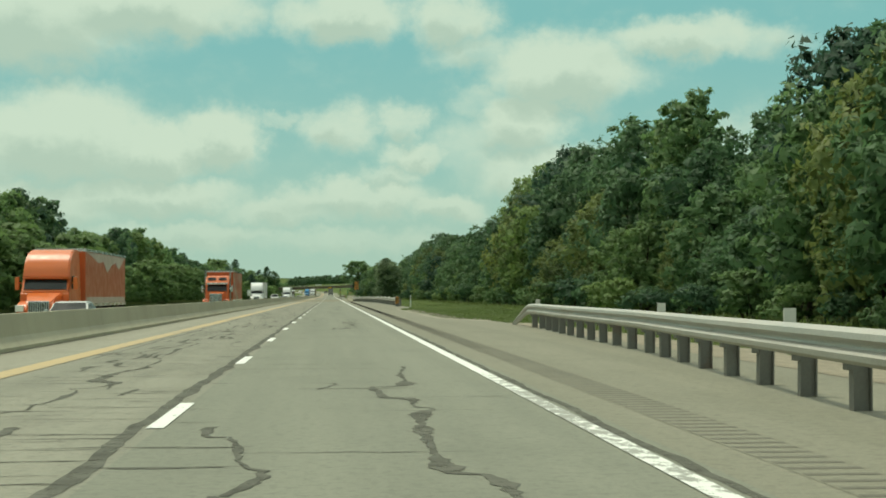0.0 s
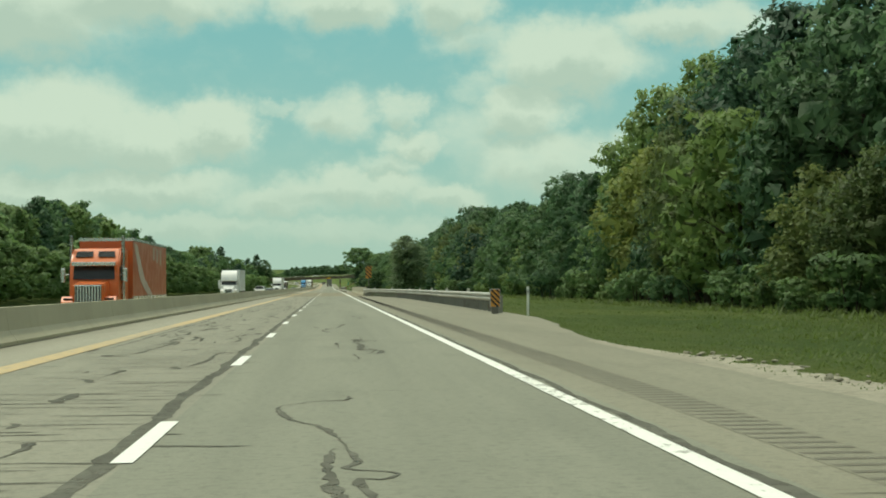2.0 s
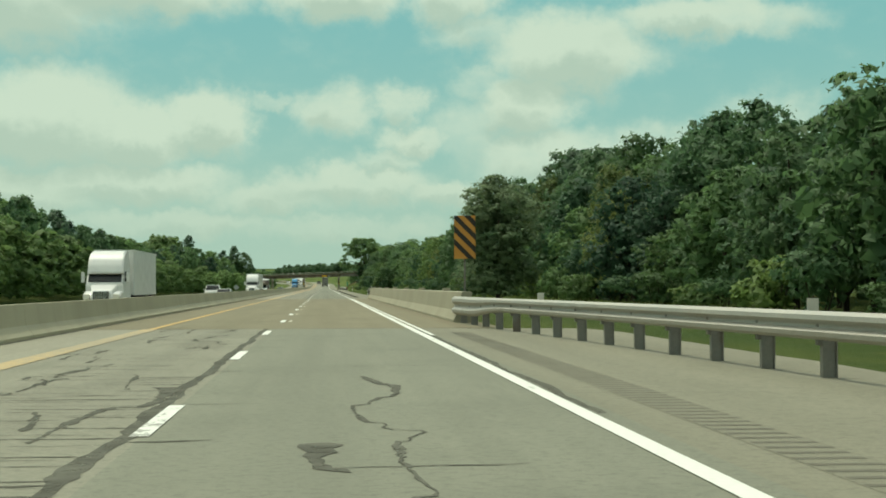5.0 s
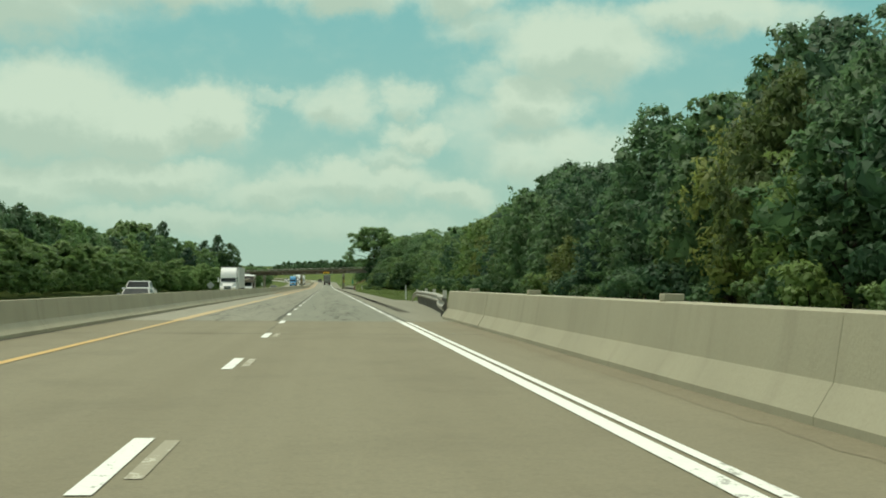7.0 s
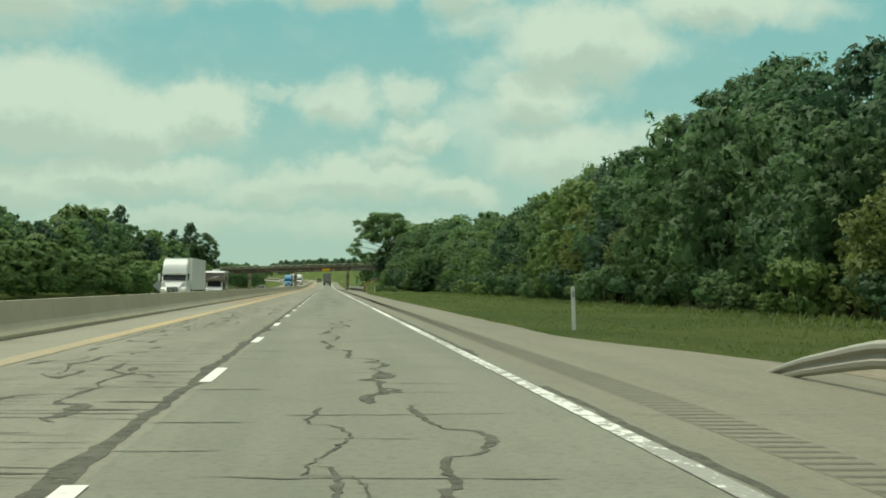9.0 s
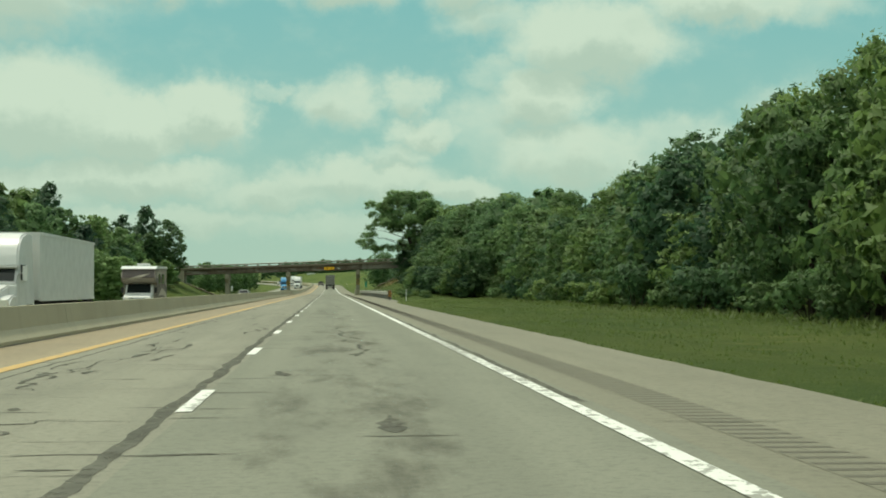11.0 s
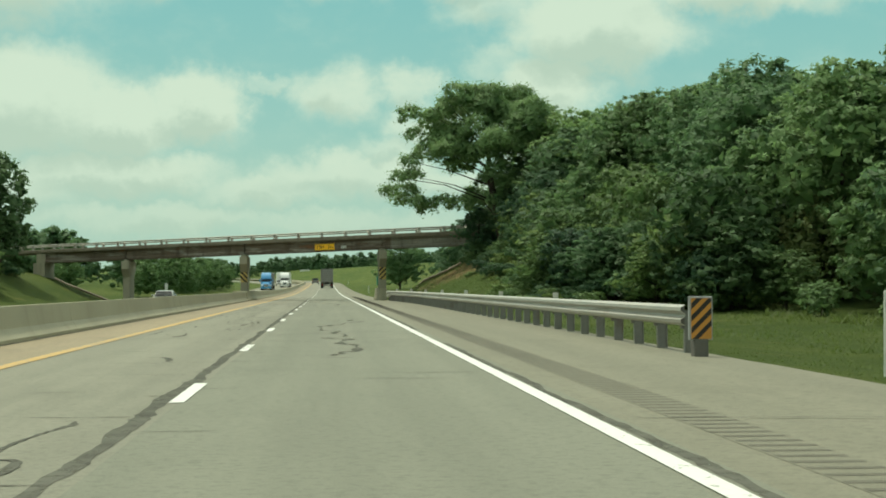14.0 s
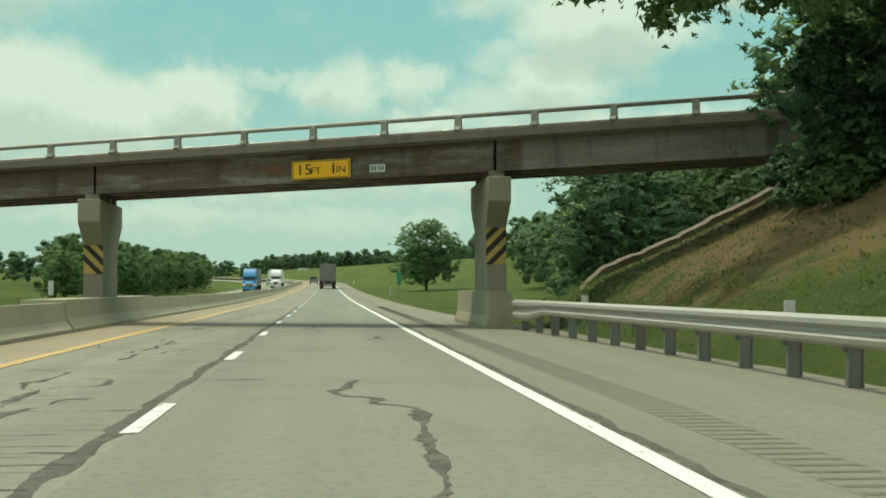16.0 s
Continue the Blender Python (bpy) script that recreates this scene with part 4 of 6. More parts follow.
RIGHT_TOPS = [(-60, 15), (83, 15.2), (91, 11.5), (105, 14.5), (125, 17.2), (143, 18.2), (150, 16.6), (174, 18.2), (200, 18.8), (231, 16.9), (250, 14.5), (263, 13.3),
              (300, 13.5), (340, 13.6), (382, 15), (392, 16.6), (400, 17.5), (417, 15), (436, 15.4), (452, 15.5), (463, 13.4), (488, 15), (508, 16.7),
              (519, 16.8), (530, 15), (560, 14), (592, 16.4), (606, 14.0), (620, 11.8), (665, 12.2), (690, 13), (800, 12.5)]
LEFT_TOPS = [(0, 16), (234, 17.5), (261, 18), (288, 13), (315, 12), (343, 15.5), (362, 16.5), (394, 17.5), (425, 15), (445, 15.3), (476, 15), (500, 13.7),
             (540, 12.5), (572, 12.8), (622, 12.3), (657, 10.5), (690, 12.5), (735, 15.5), (800, 15)]


def tops(table, y):
    return float(np.interp(y, [p[0] for p in table], [p[1] for p in table]))


def plant(kind, own, x, y, height, rnd, squash=1.0, sink=0.0):
    s = height / own
    m = at(x, y, ground_height(x, y) - sink, rnd.uniform(0, 360), rnd.uniform(-2, 2), rnd.uniform(-2, 2))
    m.translation = along(x, y, ground_height(x, y) - sink) * U
    w = s ** 0.6 * squash * rnd.uniform(0.92, 1.1)
    return copy_thing(kind, m @ Matrix.Diagonal((w, w * rnd.uniform(0.9, 1.1), s, 1)))


def woods(name, label, spots, leaf=None, model=None):
    """Many far or hidden trees joined into one: spots are (x, y, height)."""
    crown = next(o for o in (model or FAR).children if o.name.startswith("crown"))
    n = len(crown.data.vertices)
    base = np.zeros(n * 3)
    crown.data.vertices.foreach_get("co", base)
    base = base.reshape(-1, 3)
    tris = np.zeros(len(crown.data.polygons) * 3, dtype=int)
    crown.data.polygons.foreach_get("vertices", tris)
    tris = tris.reshape(-1, 3)
    own = NORMALS[crown.data.name]
    vs, ns, fs = [], [], []
    for i, (x, y, h) in enumerate(spots):
        a = i * 1.7
        turn = np.array([[math.cos(a), -math.sin(a), 0], [math.sin(a), math.cos(a), 0], [0, 0, 1]])
        s = h / 15.0
        p = along(x, y, ground_height(x, y) - (3.0 if name == "far_woods" else 0.3) * s)
        vs.append((base @ turn.T) * (s ** 0.5, s ** 0.5, s) + np.array(p * U))
        ns.append(own @ turn.T)
        fs.append(tris + i * n)
    me = crown_mesh(bpy.data.meshes.new(name), np.concatenate(vs), np.concatenate(ns), np.concatenate(fs))
    me.materials.append(leaf or LEAF)
    tagged(new(name, me), label, "woods", kind="stuff")


rnd = random.Random(5)
y = 46.0
while y < 705:
    h = tops(RIGHT_TOPS, y)
    pick = [KINDS[4], KINDS[4], KINDS[1]] if y > 560 else KINDS
    plant(rnd.choice(pick), 15.0, rnd.uniform(29.6, 33.0), y, (h + 0.5) * rnd.choice((1.04, 1.0, 0.97, 0.88, 0.78)), rnd)
    y += rnd.uniform(6.0, 8.2)
y = 40.0
while y < 700:
    h = tops(RIGHT_TOPS, y)
    pick = [EDGE[2], EDGE[2], EDGE[0]] if y > 560 else EDGE
    plant(WILLOW if rnd.random() < 0.13 else rnd.choice(pick), 10.0, rnd.uniform(25.4, 27.4), y, h * rnd.uniform(0.40, 0.84), rnd)
    y += rnd.uniform(5.8, 7.8)
y = 44.0
while y < 690:
    plant(rnd.choice(BUSH), 3.0, rnd.uniform(22.6, 24.2), y, rnd.uniform(1.6, 3.6), rnd)
    y += rnd.uniform(4.5, 9.0)
spots = []
y = 40.0
while y < 745:
    spots.append((rnd.uniform(37.0, 43.0), y, tops(RIGHT_TOPS, y) * rnd.uniform(0.76, 0.92)))
    spots.append((rnd.uniform(46.0, 56.0), y + 3, tops(RIGHT_TOPS, y) * rnd.uniform(0.78, 0.92)))
    y += rnd.uniform(7.0, 10.0)
woods("woods", "deep green broadleaf woods behind the first row of trees", spots)
y = 130.0
while y < 720:
    h = tops(LEFT_TOPS, y)
    plant(rnd.choice(LEFTS), 15.0, rnd.uniform(-48, -45), y, h * rnd.uniform(0.92, 1.03) + 0.4, rnd)
    y += rnd.uniform(7.5, 10.5)
spots = []
y = 120.0
while y < 760:
    spots.append((rnd.uniform(-39, -36), y, tops(LEFT_TOPS, y) * rnd.uniform(0.45, 0.66)))
    spots.append((rnd.uniform(-56, -50), y + 2, tops(LEFT_TOPS, y) * rnd.uniform(0.85, 0.95)))
    y += rnd.uniform(5.0, 7.5)
woods("woods", "green young woods beyond the far carriageway", spots, LEAF_LIGHT)
for x, y, h in ((-25.4, 749.5, 8.4), (-29.5, 746, 10.2), (-28, 742, 7), (-33, 743, 9.0), (-36.5, 738, 9.5), (-31.5, 734, 8.5), (-40, 730, 11), (-44, 738, 13), (-35, 722, 9.5), (-42, 718, 12), (-31, 726, 7)):
    plant(LEFTS[rnd.choice((0, 1, 2))], 15.0, x, y, h * 1.2, rnd, 0.95)
woods("woods", "green shrubs and young trees on the far bank", [(rnd.uniform(-34, -25), rnd.uniform(660, 746), rnd.uniform(4.0, 7.5)) for i in range(30)], LEAF_BANK, LEFTS[2])
# on the bank beside the crossing
for x, y, h in ((27, 708, 12.5), (24.5, 716, 11), (29, 722, 12), (22, 726, 9.5), (26.5, 733, 10.5), (31, 738, 11), (23, 744, 9.5), (28, 750, 10.5), (34, 750, 11),
                (18.8, 747, 6), (21, 741, 8.5), (24, 724, 10.5), (19.8, 731, 8), (28, 697, 12.5), (25, 703, 11)):
    plant(rnd.choice(FINE), 15.0, x, y, h, rnd, 1.1)
for x, y, h in ((20.5, 694, 7), (19.5, 703, 6.5), (20, 713, 6.5), (18.6, 722, 5), (19.5, 737, 5), (23.5, 699, 8), (19.5, 756, 3.4), (20.5, 750, 4), (17.8, 728, 4), (18.2, 741, 4.5), (16.0, 750.5, 5.0), (17.6, 753.0, 5.4), (17.2, 747.5, 4.6)):
    plant(EDGE[rnd.choice((2, 2, 0))], 10.0, x, y, h, rnd)
for i in range(54):
    y = rnd.uniform(690, 736)
    x = 13.9 + max(0.0, 706 - y) * 0.36 + soft(y, 702, 720) * 2.4 + rnd.uniform(0.0, 1.0) ** 1.5 * 4.5
    k = rnd.choice((BUSH[0], BUSH[1], EDGE[0], EDGE[1], EDGE[2]))
    plant(k, 3.0 if k in BUSH else 10.0, x, y, rnd.uniform(1.2, 2.6) if k in BUSH else rnd.uniform(2.8, 4.8), rnd)
for i in range(20):
    y = rnd.uniform(692, 712)
    plant(BUSH[1], 3.0, 11.4 + rnd.uniform(0, 1) * 3.6, y, rnd.uniform(0.5, 1.25), rnd, 0.9, 0.1)
for i in range(5):
    plant(BUSH[0], 3.0, rnd.uniform(-28, -24), rnd.uniform(742, 752), rnd.uniform(0.6, 1.1), rnd, 1.0, 0.1)
# low scrub and young trees up the bank
for i in range(64):
    y = rnd.uniform(699, 737)
    x = 12.0 + rnd.uniform(0, 1) ** 0.8 * 5.0
    plant(BUSH[rnd.choice((0, 0, 1))], 3.0, x, y, rnd.uniform(0.5, 0.9) + 0.16 * (x - 12.0), rnd, 1.0, 0.12)
for x, y, h in ((17.4, 729, 5.5), (16.8, 722, 5.0), (17.9, 717, 6.0), (16.3, 712, 4.4), (18.3, 736, 5.2)):
    plant(EDGE[rnd.choice((0, 1))], 10.0, x, y, h, rnd, 1.0, 0.1)
# scrub in front of the crossing's end
for x, y, h in ((15.0, 750.2, 1.5), (15.8, 748.6, 1.9), (16.3, 751.0, 2.2), (15.5, 752.2, 1.5), (16.9, 749.4, 2.4), (16.2, 753.0, 2.0), (15.1, 747.4, 1.4), (15.7, 753.0, 1.3), (16.1, 753.6, 1.5), (16.3, 752.2, 1.9)):
    plant(BUSH[rnd.choice((0, 1))], 3.0, 0.2 + 0.87 * x, 92.1 + 0.87 * y, 0.87 * h, rnd, 1.0, 0.15)
plant(EDGE[0], 10.0, 13.9, 744.4, 4.0, rnd)
# under and behind the old tree
for x, y, h in ((18.6, 744, 8.5), (20.5, 738, 10), (21.5, 748, 9.5), (19.2, 733, 8.0), (22.5, 731, 10.5)):
    plant(rnd.choice(FINE), 15.0, x, y, h, rnd, 1.1, 0.6)
for x, y, h in ((16.9, 741.5, 4.6), (17.3, 746, 4.8), (16.4, 737.5, 3.8), (17.6, 734, 4.6)):
    plant(EDGE[2], 10.0, x, y, h, rnd, 1.0, 0.2)
# beside the bridge over the creek
plant(PALE, 15.0, 13.6, 329, 9.3, rnd, 1.25)
# past the crossing
for x, y, h in ((17.5, 790, 9.5), (21, 796, 11), (25, 790, 11), (20.5, 808, 9.5), (24, 806, 11), (23, 824, 9), (26, 820, 10.5), (25, 842, 9.5), (29, 838, 10.5), (29, 800, 12)):
    plant(rnd.choice(FINE), 15.0, x, y, h + 1.0, rnd, 1.1, 1.3)
spots = [(rnd.uniform(28, 40), y, rnd.uniform(9, 12)) for y in range(778, 880, 8)] + [(27 + (y - 870) * 0.10 + rnd.uniform(0, 6), y, rnd.uniform(8, 11)) for y in range(870, 1080, 9)]
beyond = []
for y in range(786, 1110, 7):
    x = rnd.uniform(-50, -42) if y < 900 else rnd.uniform(-34, -26)
    beyond.append((x, y, rnd.uniform(7.0, 9.5)))
woods("woods", "green trees along the far carriageway beyond the crossing", beyond, LEAF, LEFTS[0])
spots += [(rnd.uniform(-70, -44), y, rnd.uniform(9, 12)) for y in range(800, 960, 8)]
spots += [(rnd.uniform(-75, -30), y, rnd.uniform(5, 8.5)) for y in range(960, 1100, 12)]
woods("woods", "green trees beyond the crossing", spots, LEAF)


def unbend(x, y):
    """The place along the road of a spot on the plain map."""
    q, far = x, y
    for i in range(30):
        turn = math.atan((bend(far + 1)[0] - bend(far - 1)[0]) / 2)
        q = (x - bend(far)[0]) / math.cos(turn)
        far += 0.5 * (y + q * math.sin(turn) - far)
    return q, far


spots = []
for i in range(190):
    k = i / 189
    x, y = -40 + 190 * k + rnd.uniform(-4, 4), 1600 + rnd.uniform(-60, 60) - 330 * max(0.0, k - 0.35)
    spots.append((*unbend(x, y + rnd.uniform(-40, 40)), rnd.uniform(11.0, 20.0) * (0.52 + 0.30 * k)))
for i in range(60):
    spots.append((*unbend(rnd.uniform(52, 190), rnd.uniform(1080, 1350)), rnd.uniform(8, 12)))
for x, y, h in ((-56, 1560, 9), (-52, 1570, 10), (-60, 1575, 8), (-70, 1600, 6)):
    spots.append((*unbend(x, y), h))
spots += [(*unbend(rnd.uniform(-330, -70), rnd.uniform(1500, 1900)), rnd.uniform(7, 10)) for i in range(45)]
woods("far_woods", "hazy far wooded hills beyond the bend", spots, LEAF)

# the lone spreading tree on the hill
plant(FINE[2], 15.0, 17.8, 960, 12.0, rnd, 1.4, 0.5)


def spreading_tree():
    """The large old tree that leans out over the end of the crossing."""
    t = thing("tree", at(15.2, 742.5, ground_height(15.2, 742.5) - 0.4), "large old broadleaf tree leaning out over the overpass end", "tree")
    r = random.Random(77)
    lobes = []
    for i in range(80):
        a = r.uniform(0, 2 * math.pi)
        k = r.uniform(0.25, 1.0)
        up = r.uniform(0, 1)
        out = 6.6 * k * math.sqrt(max(0.05, 1 - (up - 0.35) ** 2 * 1.9))
        lean = -1.2 + 0.6 * up
        q = r.uniform(0.8, 1.45)
        if lean + out * math.cos(a) < -1.6 and up < 0.30:
            continue
        lobes.append(((lean + out * math.cos(a), out * math.sin(a) * 0.8, 4.2 + 9.2 * up), (q, q, q * 0.7)))
    for x, z in ((-8.6, 5.0), (-7.8, 4.2), (-8.0, 6.0), (-7.2, 5.0), (-6.4, 4.0), (-6.8, 6.2), (-5.6, 3.6), (-4.4, 4.0), (-7.0, 7.4), (-6.6, 9.6), (-6.9, 11.2), (-5.4, 8.8), (-3.0, 3.9)):
        q = r.uniform(0.7, 1.1)
        lobes.append(((x, r.uniform(-2, 2), z), (q, q, q * 0.7)))
    me = foliage(lobes, 60000, 0.092, 77, tuft=0.62, core=0)
    me.materials.append(LEAF_OLD)
    c = new("crown", me)
    c.parent = t
    bm = bmesh.new()
    tube(bm, (0.6, 0, -0.8), (0.1, 0, 3.2), 0.42, 0.34, 10)
    tube(bm, (0.1, 0, 3.1), (-0.7, 0.2, 6.6), 0.34, 0.24, 9)
    tube(bm, (-0.7, 0.2, 6.5), (-0.4, 0.1, 11.5), 0.22, 0.08, 7)
    for c0 in lobes[::3]:
        z0 = max(2.6, min(8.5, c0[0][2] - 2.0))
        root, tip = Vector((-0.1 - 0.1 * (z0 - 3), 0.05, z0)), Vector(c0[0])
        elbow = root.lerp(tip, r.uniform(0.4, 0.6)) + Vector((r.uniform(-0.4, 0.4), r.uniform(-0.4, 0.4), r.uniform(0.2, 0.8)))
        tube(bm, root, elbow, 0.07, 0.04, 5)
        tube(bm, elbow, tip, 0.04, 0.012, 5)
    part("trunk", bm, BARK, t, "dark leaning trunk with bare limbs")


spreading_tree()
for k in KINDS + EDGE + FINE + LEFTS + BUSH + [FAR, PALE, WILLOW]:
    for o in (*k.children_recursive, k):
        bpy.data.objects.remove(o)


# ---------------------------------------------------------------- worn road surface
def snake(bm, pts, widths, z=0.005):
    """A flat ribbon of sealant along pts."""
    rows = []
    for i, (x, y) in enumerate(pts):
        x0, y0 = pts[max(0, i - 1)]
        x1, y1 = pts[min(len(pts) - 1, i + 1)]
        d = Vector((x1 - x0, y1 - y0, 0)).normalized()
        s = Vector((-d.y, d.x, 0)) * widths[i] / 2
        p = along(x, y, z)
        rows.append([p + s, p - s])
    sweep(bm, rows)


def crack_sealing():
    r = random.Random(9)
    bm = bmesh.new()

    def meander(x, y0, y1, w, jog=0.42):
        """A crack that runs on along the lane, with sharp sideways jogs, filled wider at the bends."""
        pts = [(x, y0)]
        y, mid = y0, x
        while y < y1:
            y += r.uniform(0.2, 1.0) if r.random() < 0.6 else r.uniform(1.0, 2.8)
            x += r.gauss(0, 0.13)
            pts.append((x, y))
            if r.random() < 0.6:
                side = r.uniform(0.15, 1.0) * jog * (r.choice((1, -1)) if abs(x - mid) < 0.3 else 1 if x < mid else -1)
                y += r.uniform(-0.05, 0.25)
                x += side
                pts.append((x, y))
        pts = [q for a, b in zip(pts, pts[1:]) for q in ((0.8 * a[0] + 0.2 * b[0], 0.8 * a[1] + 0.2 * b[1]), (0.2 * a[0] + 0.8 * b[0], 0.2 * a[1] + 0.8 * b[1]))]
        fine = []
        for a, b in zip(pts, pts[1:]):
            n = max(1, int(math.hypot(b[0] - a[0], b[1] - a[1]) / 0.11))
            fine += [(a[0] + (b[0] - a[0]) * i / n + r.gauss(0, 0.012), a[1] + (b[1] - a[1]) * i / n + r.gauss(0, 0.018)) for i in range(n)]
        pts = fine + [pts[-1]]
        ws = [w * r.uniform(0.65, 1.3) * (0.2 + 1.7 * max(0.0, noise.noise(Vector((px * 1.7, py * 0.8, 3.0))) + 0.22) + 0.5 * abs(noise.noise(Vector((px * 6.0, py * 4.0, 8.0))))) for px, py in pts]
        ws[0] = ws[-1] = 0.01
        snake(bm, pts, ws, 0.0045 + r.uniform(0, 0.001))

    def across(x0, x1, y, w):
        """A thin, nearly straight crack over part of the lane."""
        n = max(4, int(abs(x1 - x0) / 0.16))
        slope = r.uniform(-0.12, 0.12)
        pts = [(x0 + (x1 - x0) * i / (n - 1), y + slope * i * 0.16 + 0.07 * noise.noise(Vector((i * 0.5, y * 3.1, 1.0)))) for i in range(n)]
        ws = [w * (0.5 + abs(noise.noise(Vector((q[0] * 2.3, y, 4.0)))) * 1.8) for q in pts]
        ws[0] = ws[-1] = 0.006
        snake(bm, pts, ws, 0.004 + r.uniform(0, 0.0004))

    # the driving lane: single meandering cracks with clean stretches between them
    for x, a, b, w in ((1.9, 3.0, 22.0, 0.15), (1.0, 8.0, 13.0, 0.08), (1.9, 50.0, 63.0, 0.14), (0.9, 66.0, 72.0, 0.09), (1.6, 92.0, 99.0, 0.07), (2.1, 114.0, 121.0, 0.13), (1.7, 126.0, 134.0, 0.08), (2.2, 141.0, 146.0, 0.08),
                       (0.75, 178.0, 191.0, 0.11), (1.9, 228.0, 240.0, 0.09), (1.9, 358.2, 412.0, 0.10), (1.1, 358.2, 371.0, 0.10), (1.8, 412.0, 446.0, 0.14),
                       (1.5, 470.0, 479.0, 0.09), (1.7, 512.0, 530.0, 0.08), (1.9, 580.0, 592.0, 0.12), (1.6, 645.0, 672.0, 0.14), (1.9, 712.0, 727.0, 0.13), (1.5, 748.0, 756.0, 0.10)):
        meander(x, a, b, w)
    for x, a, b, w, jog in ((2.5, 359.0, 400.0, 0.06, 0.8), (1.3, 374.0, 412.0, 0.055, 0.7), (2.9, 366.0, 384.0, 0.05, 0.9), (2.1, 46.0, 66.0, 0.05, 0.8), (1.2, 88.0, 104.0, 0.05, 0.7), (1.8, 112.0, 124.0, 0.05, 0.9)):
        meander(x, a, b, w, jog)
    for a, b, gap in ((-4.0, 30.0, 2.6), (46.0, 70.0, 2.4), (70.0, 175.0, 9.0), (175.0, 210.0, 4.0), (210.0, 260.0, 9.0), (358.0, 402.0, 0.9), (402.0, 450.0, 2.6), (450.0, 640.0, 10.0), (640.0, 800.0, 7.0)):
        y = a
        while y < b:
            x = r.uniform(0.3, 2.3)
            across(x, min(3.65, x + r.uniform(0.7, 2.2)), y, r.choice((0.022, 0.03, 0.045)))
            if r.random() < 0.3:
                meander(x + 0.3, y - 0.3, y + r.uniform(0.2, 0.9), 0.13, 0.35)
            y += gap * r.uniform(0.4, 1.6)
    for y0, y1, dense in ((-8.0, 130.0, 1.6), (130.0, 262.0, 1.2), (357.5, 470.0, 1.6), (470.0, 556.0, 0.6), (556.0, 660.0, 0.14), (660.0, 800.0, 0.9)):
        # the passing lane: many short cross cracks, filled in blots where they bend
        y = y0
        while y < y1:
            x = r.uniform(-3.3, -0.7)
            across(x, min(-0.05, x + r.uniform(0.4, 2.4)), y, r.choice((0.018, 0.025, 0.032, 0.05)))
            if r.random() < 0.22:
                meander(r.uniform(-3.0, -0.8), y, y + r.uniform(0.3, 1.4), r.choice((0.06, 0.09, 0.12)), 0.5)
            y += r.uniform(0.15, 0.62) / dense
        y = y0
        while y < y1:
            run = r.uniform(3, 12)
            if r.random() < 0.42 * dense:
                meander(-1.9, y, min(y1, y + run), 0.10, 0.35)
            if r.random() < 0.3 * dense:
                meander(-0.75, y, min(y1, y + run * 0.7), 0.11, 0.4)
            y += run
        # long seams along the lane line, the edge line and the left wheel path
        for x, w, gap in ((-0.14, 0.17, 0.0), (3.83, 0.11, 0.12), (-2.75, 0.045, 0.5)):
            y = y0
            while y < y1:
                run = r.uniform(6, 26)
                n = int(run / 0.22)
                if r.random() > gap:
                    end = min(y1, y + run)
                    pts = [(x + 0.07 * noise.noise(Vector((yy * 0.35, x, 0.0))) + 0.04 * noise.noise(Vector((yy * 1.3, x, 9.0))), yy) for yy in np.linspace(y, end, max(3, n))]
                    ws = [w * (0.55 + 1.0 * abs(noise.noise(Vector((p[1] * 0.35, x, 2.0)))) + 0.9 * abs(noise.noise(Vector((p[1] * 2.1, x, 7.0))))) for p in pts]
                    snake(bm, pts, ws, 0.003)
                y += run
        # short arms out of the lane seam
        y = y0
        while y < y1:
            side = r.choice((1, -1))
            across(-0.1, side * r.uniform(0.3, 1.1) - 0.1, y, r.choice((0.04, 0.06, 0.09)))
            y += r.uniform(0.8, 4.0)
        # cross joints of the shoulder
        y = y0 + 4
        while y < y1:
            across(4.0, r.uniform(5.2, 6.6), y, 0.03)
            y += r.uniform(14, 32)
    tagged(part("crack_sealant", bm, SEAL), "dark tar seams snaking over the cracked pavement", "road marks", kind="stuff")


crack_sealing()


def oil_stain(x0, x1, y0, y1):
    """Old oil dripped along the middle of the driving lane."""
    bm = bmesh.new()
    n = 12
    sweep(bm, [[along(x0, y0 + (y1 - y0) * i / n, 0.0034), along(x1, y0 + (y1 - y0) * i / n, 0.0034)] for i in range(n + 1)])
    tagged(part("oil_stain", bm, OIL), "dark patchy oil stain soaked into the driving lane", "stain", kind="stuff")


oil_stain(0.5, 2.6, 474.0, 540.0)
oil_stain(0.4, 2.4, 536.0, 580.0)


def barrier_dirt():
    """Grit and dead weeds lying along the foot of the median barrier."""
    bm = bmesh.new()
    rows = []
    y = -60.0
    while y < 1000:
        w = 0.015 + 0.05 * noise.noise(Vector((y * 0.21, 3.0, 0.0))) + 0.06 * noise.noise(Vector((y * 1.7, 0.0, 0.0)))
        rows.append([along(-4.93, y, 0.03), along(-4.89 + max(0.02, w), y, 0.004)])
        y += 0.5
    sweep(bm, rows)
    tagged(part("barrier_dirt", bm, DIRT), "dark grit and dead weeds along the barrier foot", "dirt", kind="stuff")


def parapet_dirt():
    """Brown grit swept against the foot of the bridge parapet."""
    bm = bmesh.new()
    rows = []
    y = 262.0
    while y < 357.4:
        w = 0.42 + 0.22 * noise.noise(Vector((y * 0.17, 5.0, 0.0))) + 0.10 * noise.noise(Vector((y * 1.3, 2.0, 0.0)))
        rows.append([along(5.36 - w, y, 0.003), along(5.36, y, 0.006)])
        y += 0.6
    sweep(bm, rows)
    tagged(part("parapet_dirt", bm, GRIT), "brown grit swept against the parapet foot", "dirt", kind="stuff")


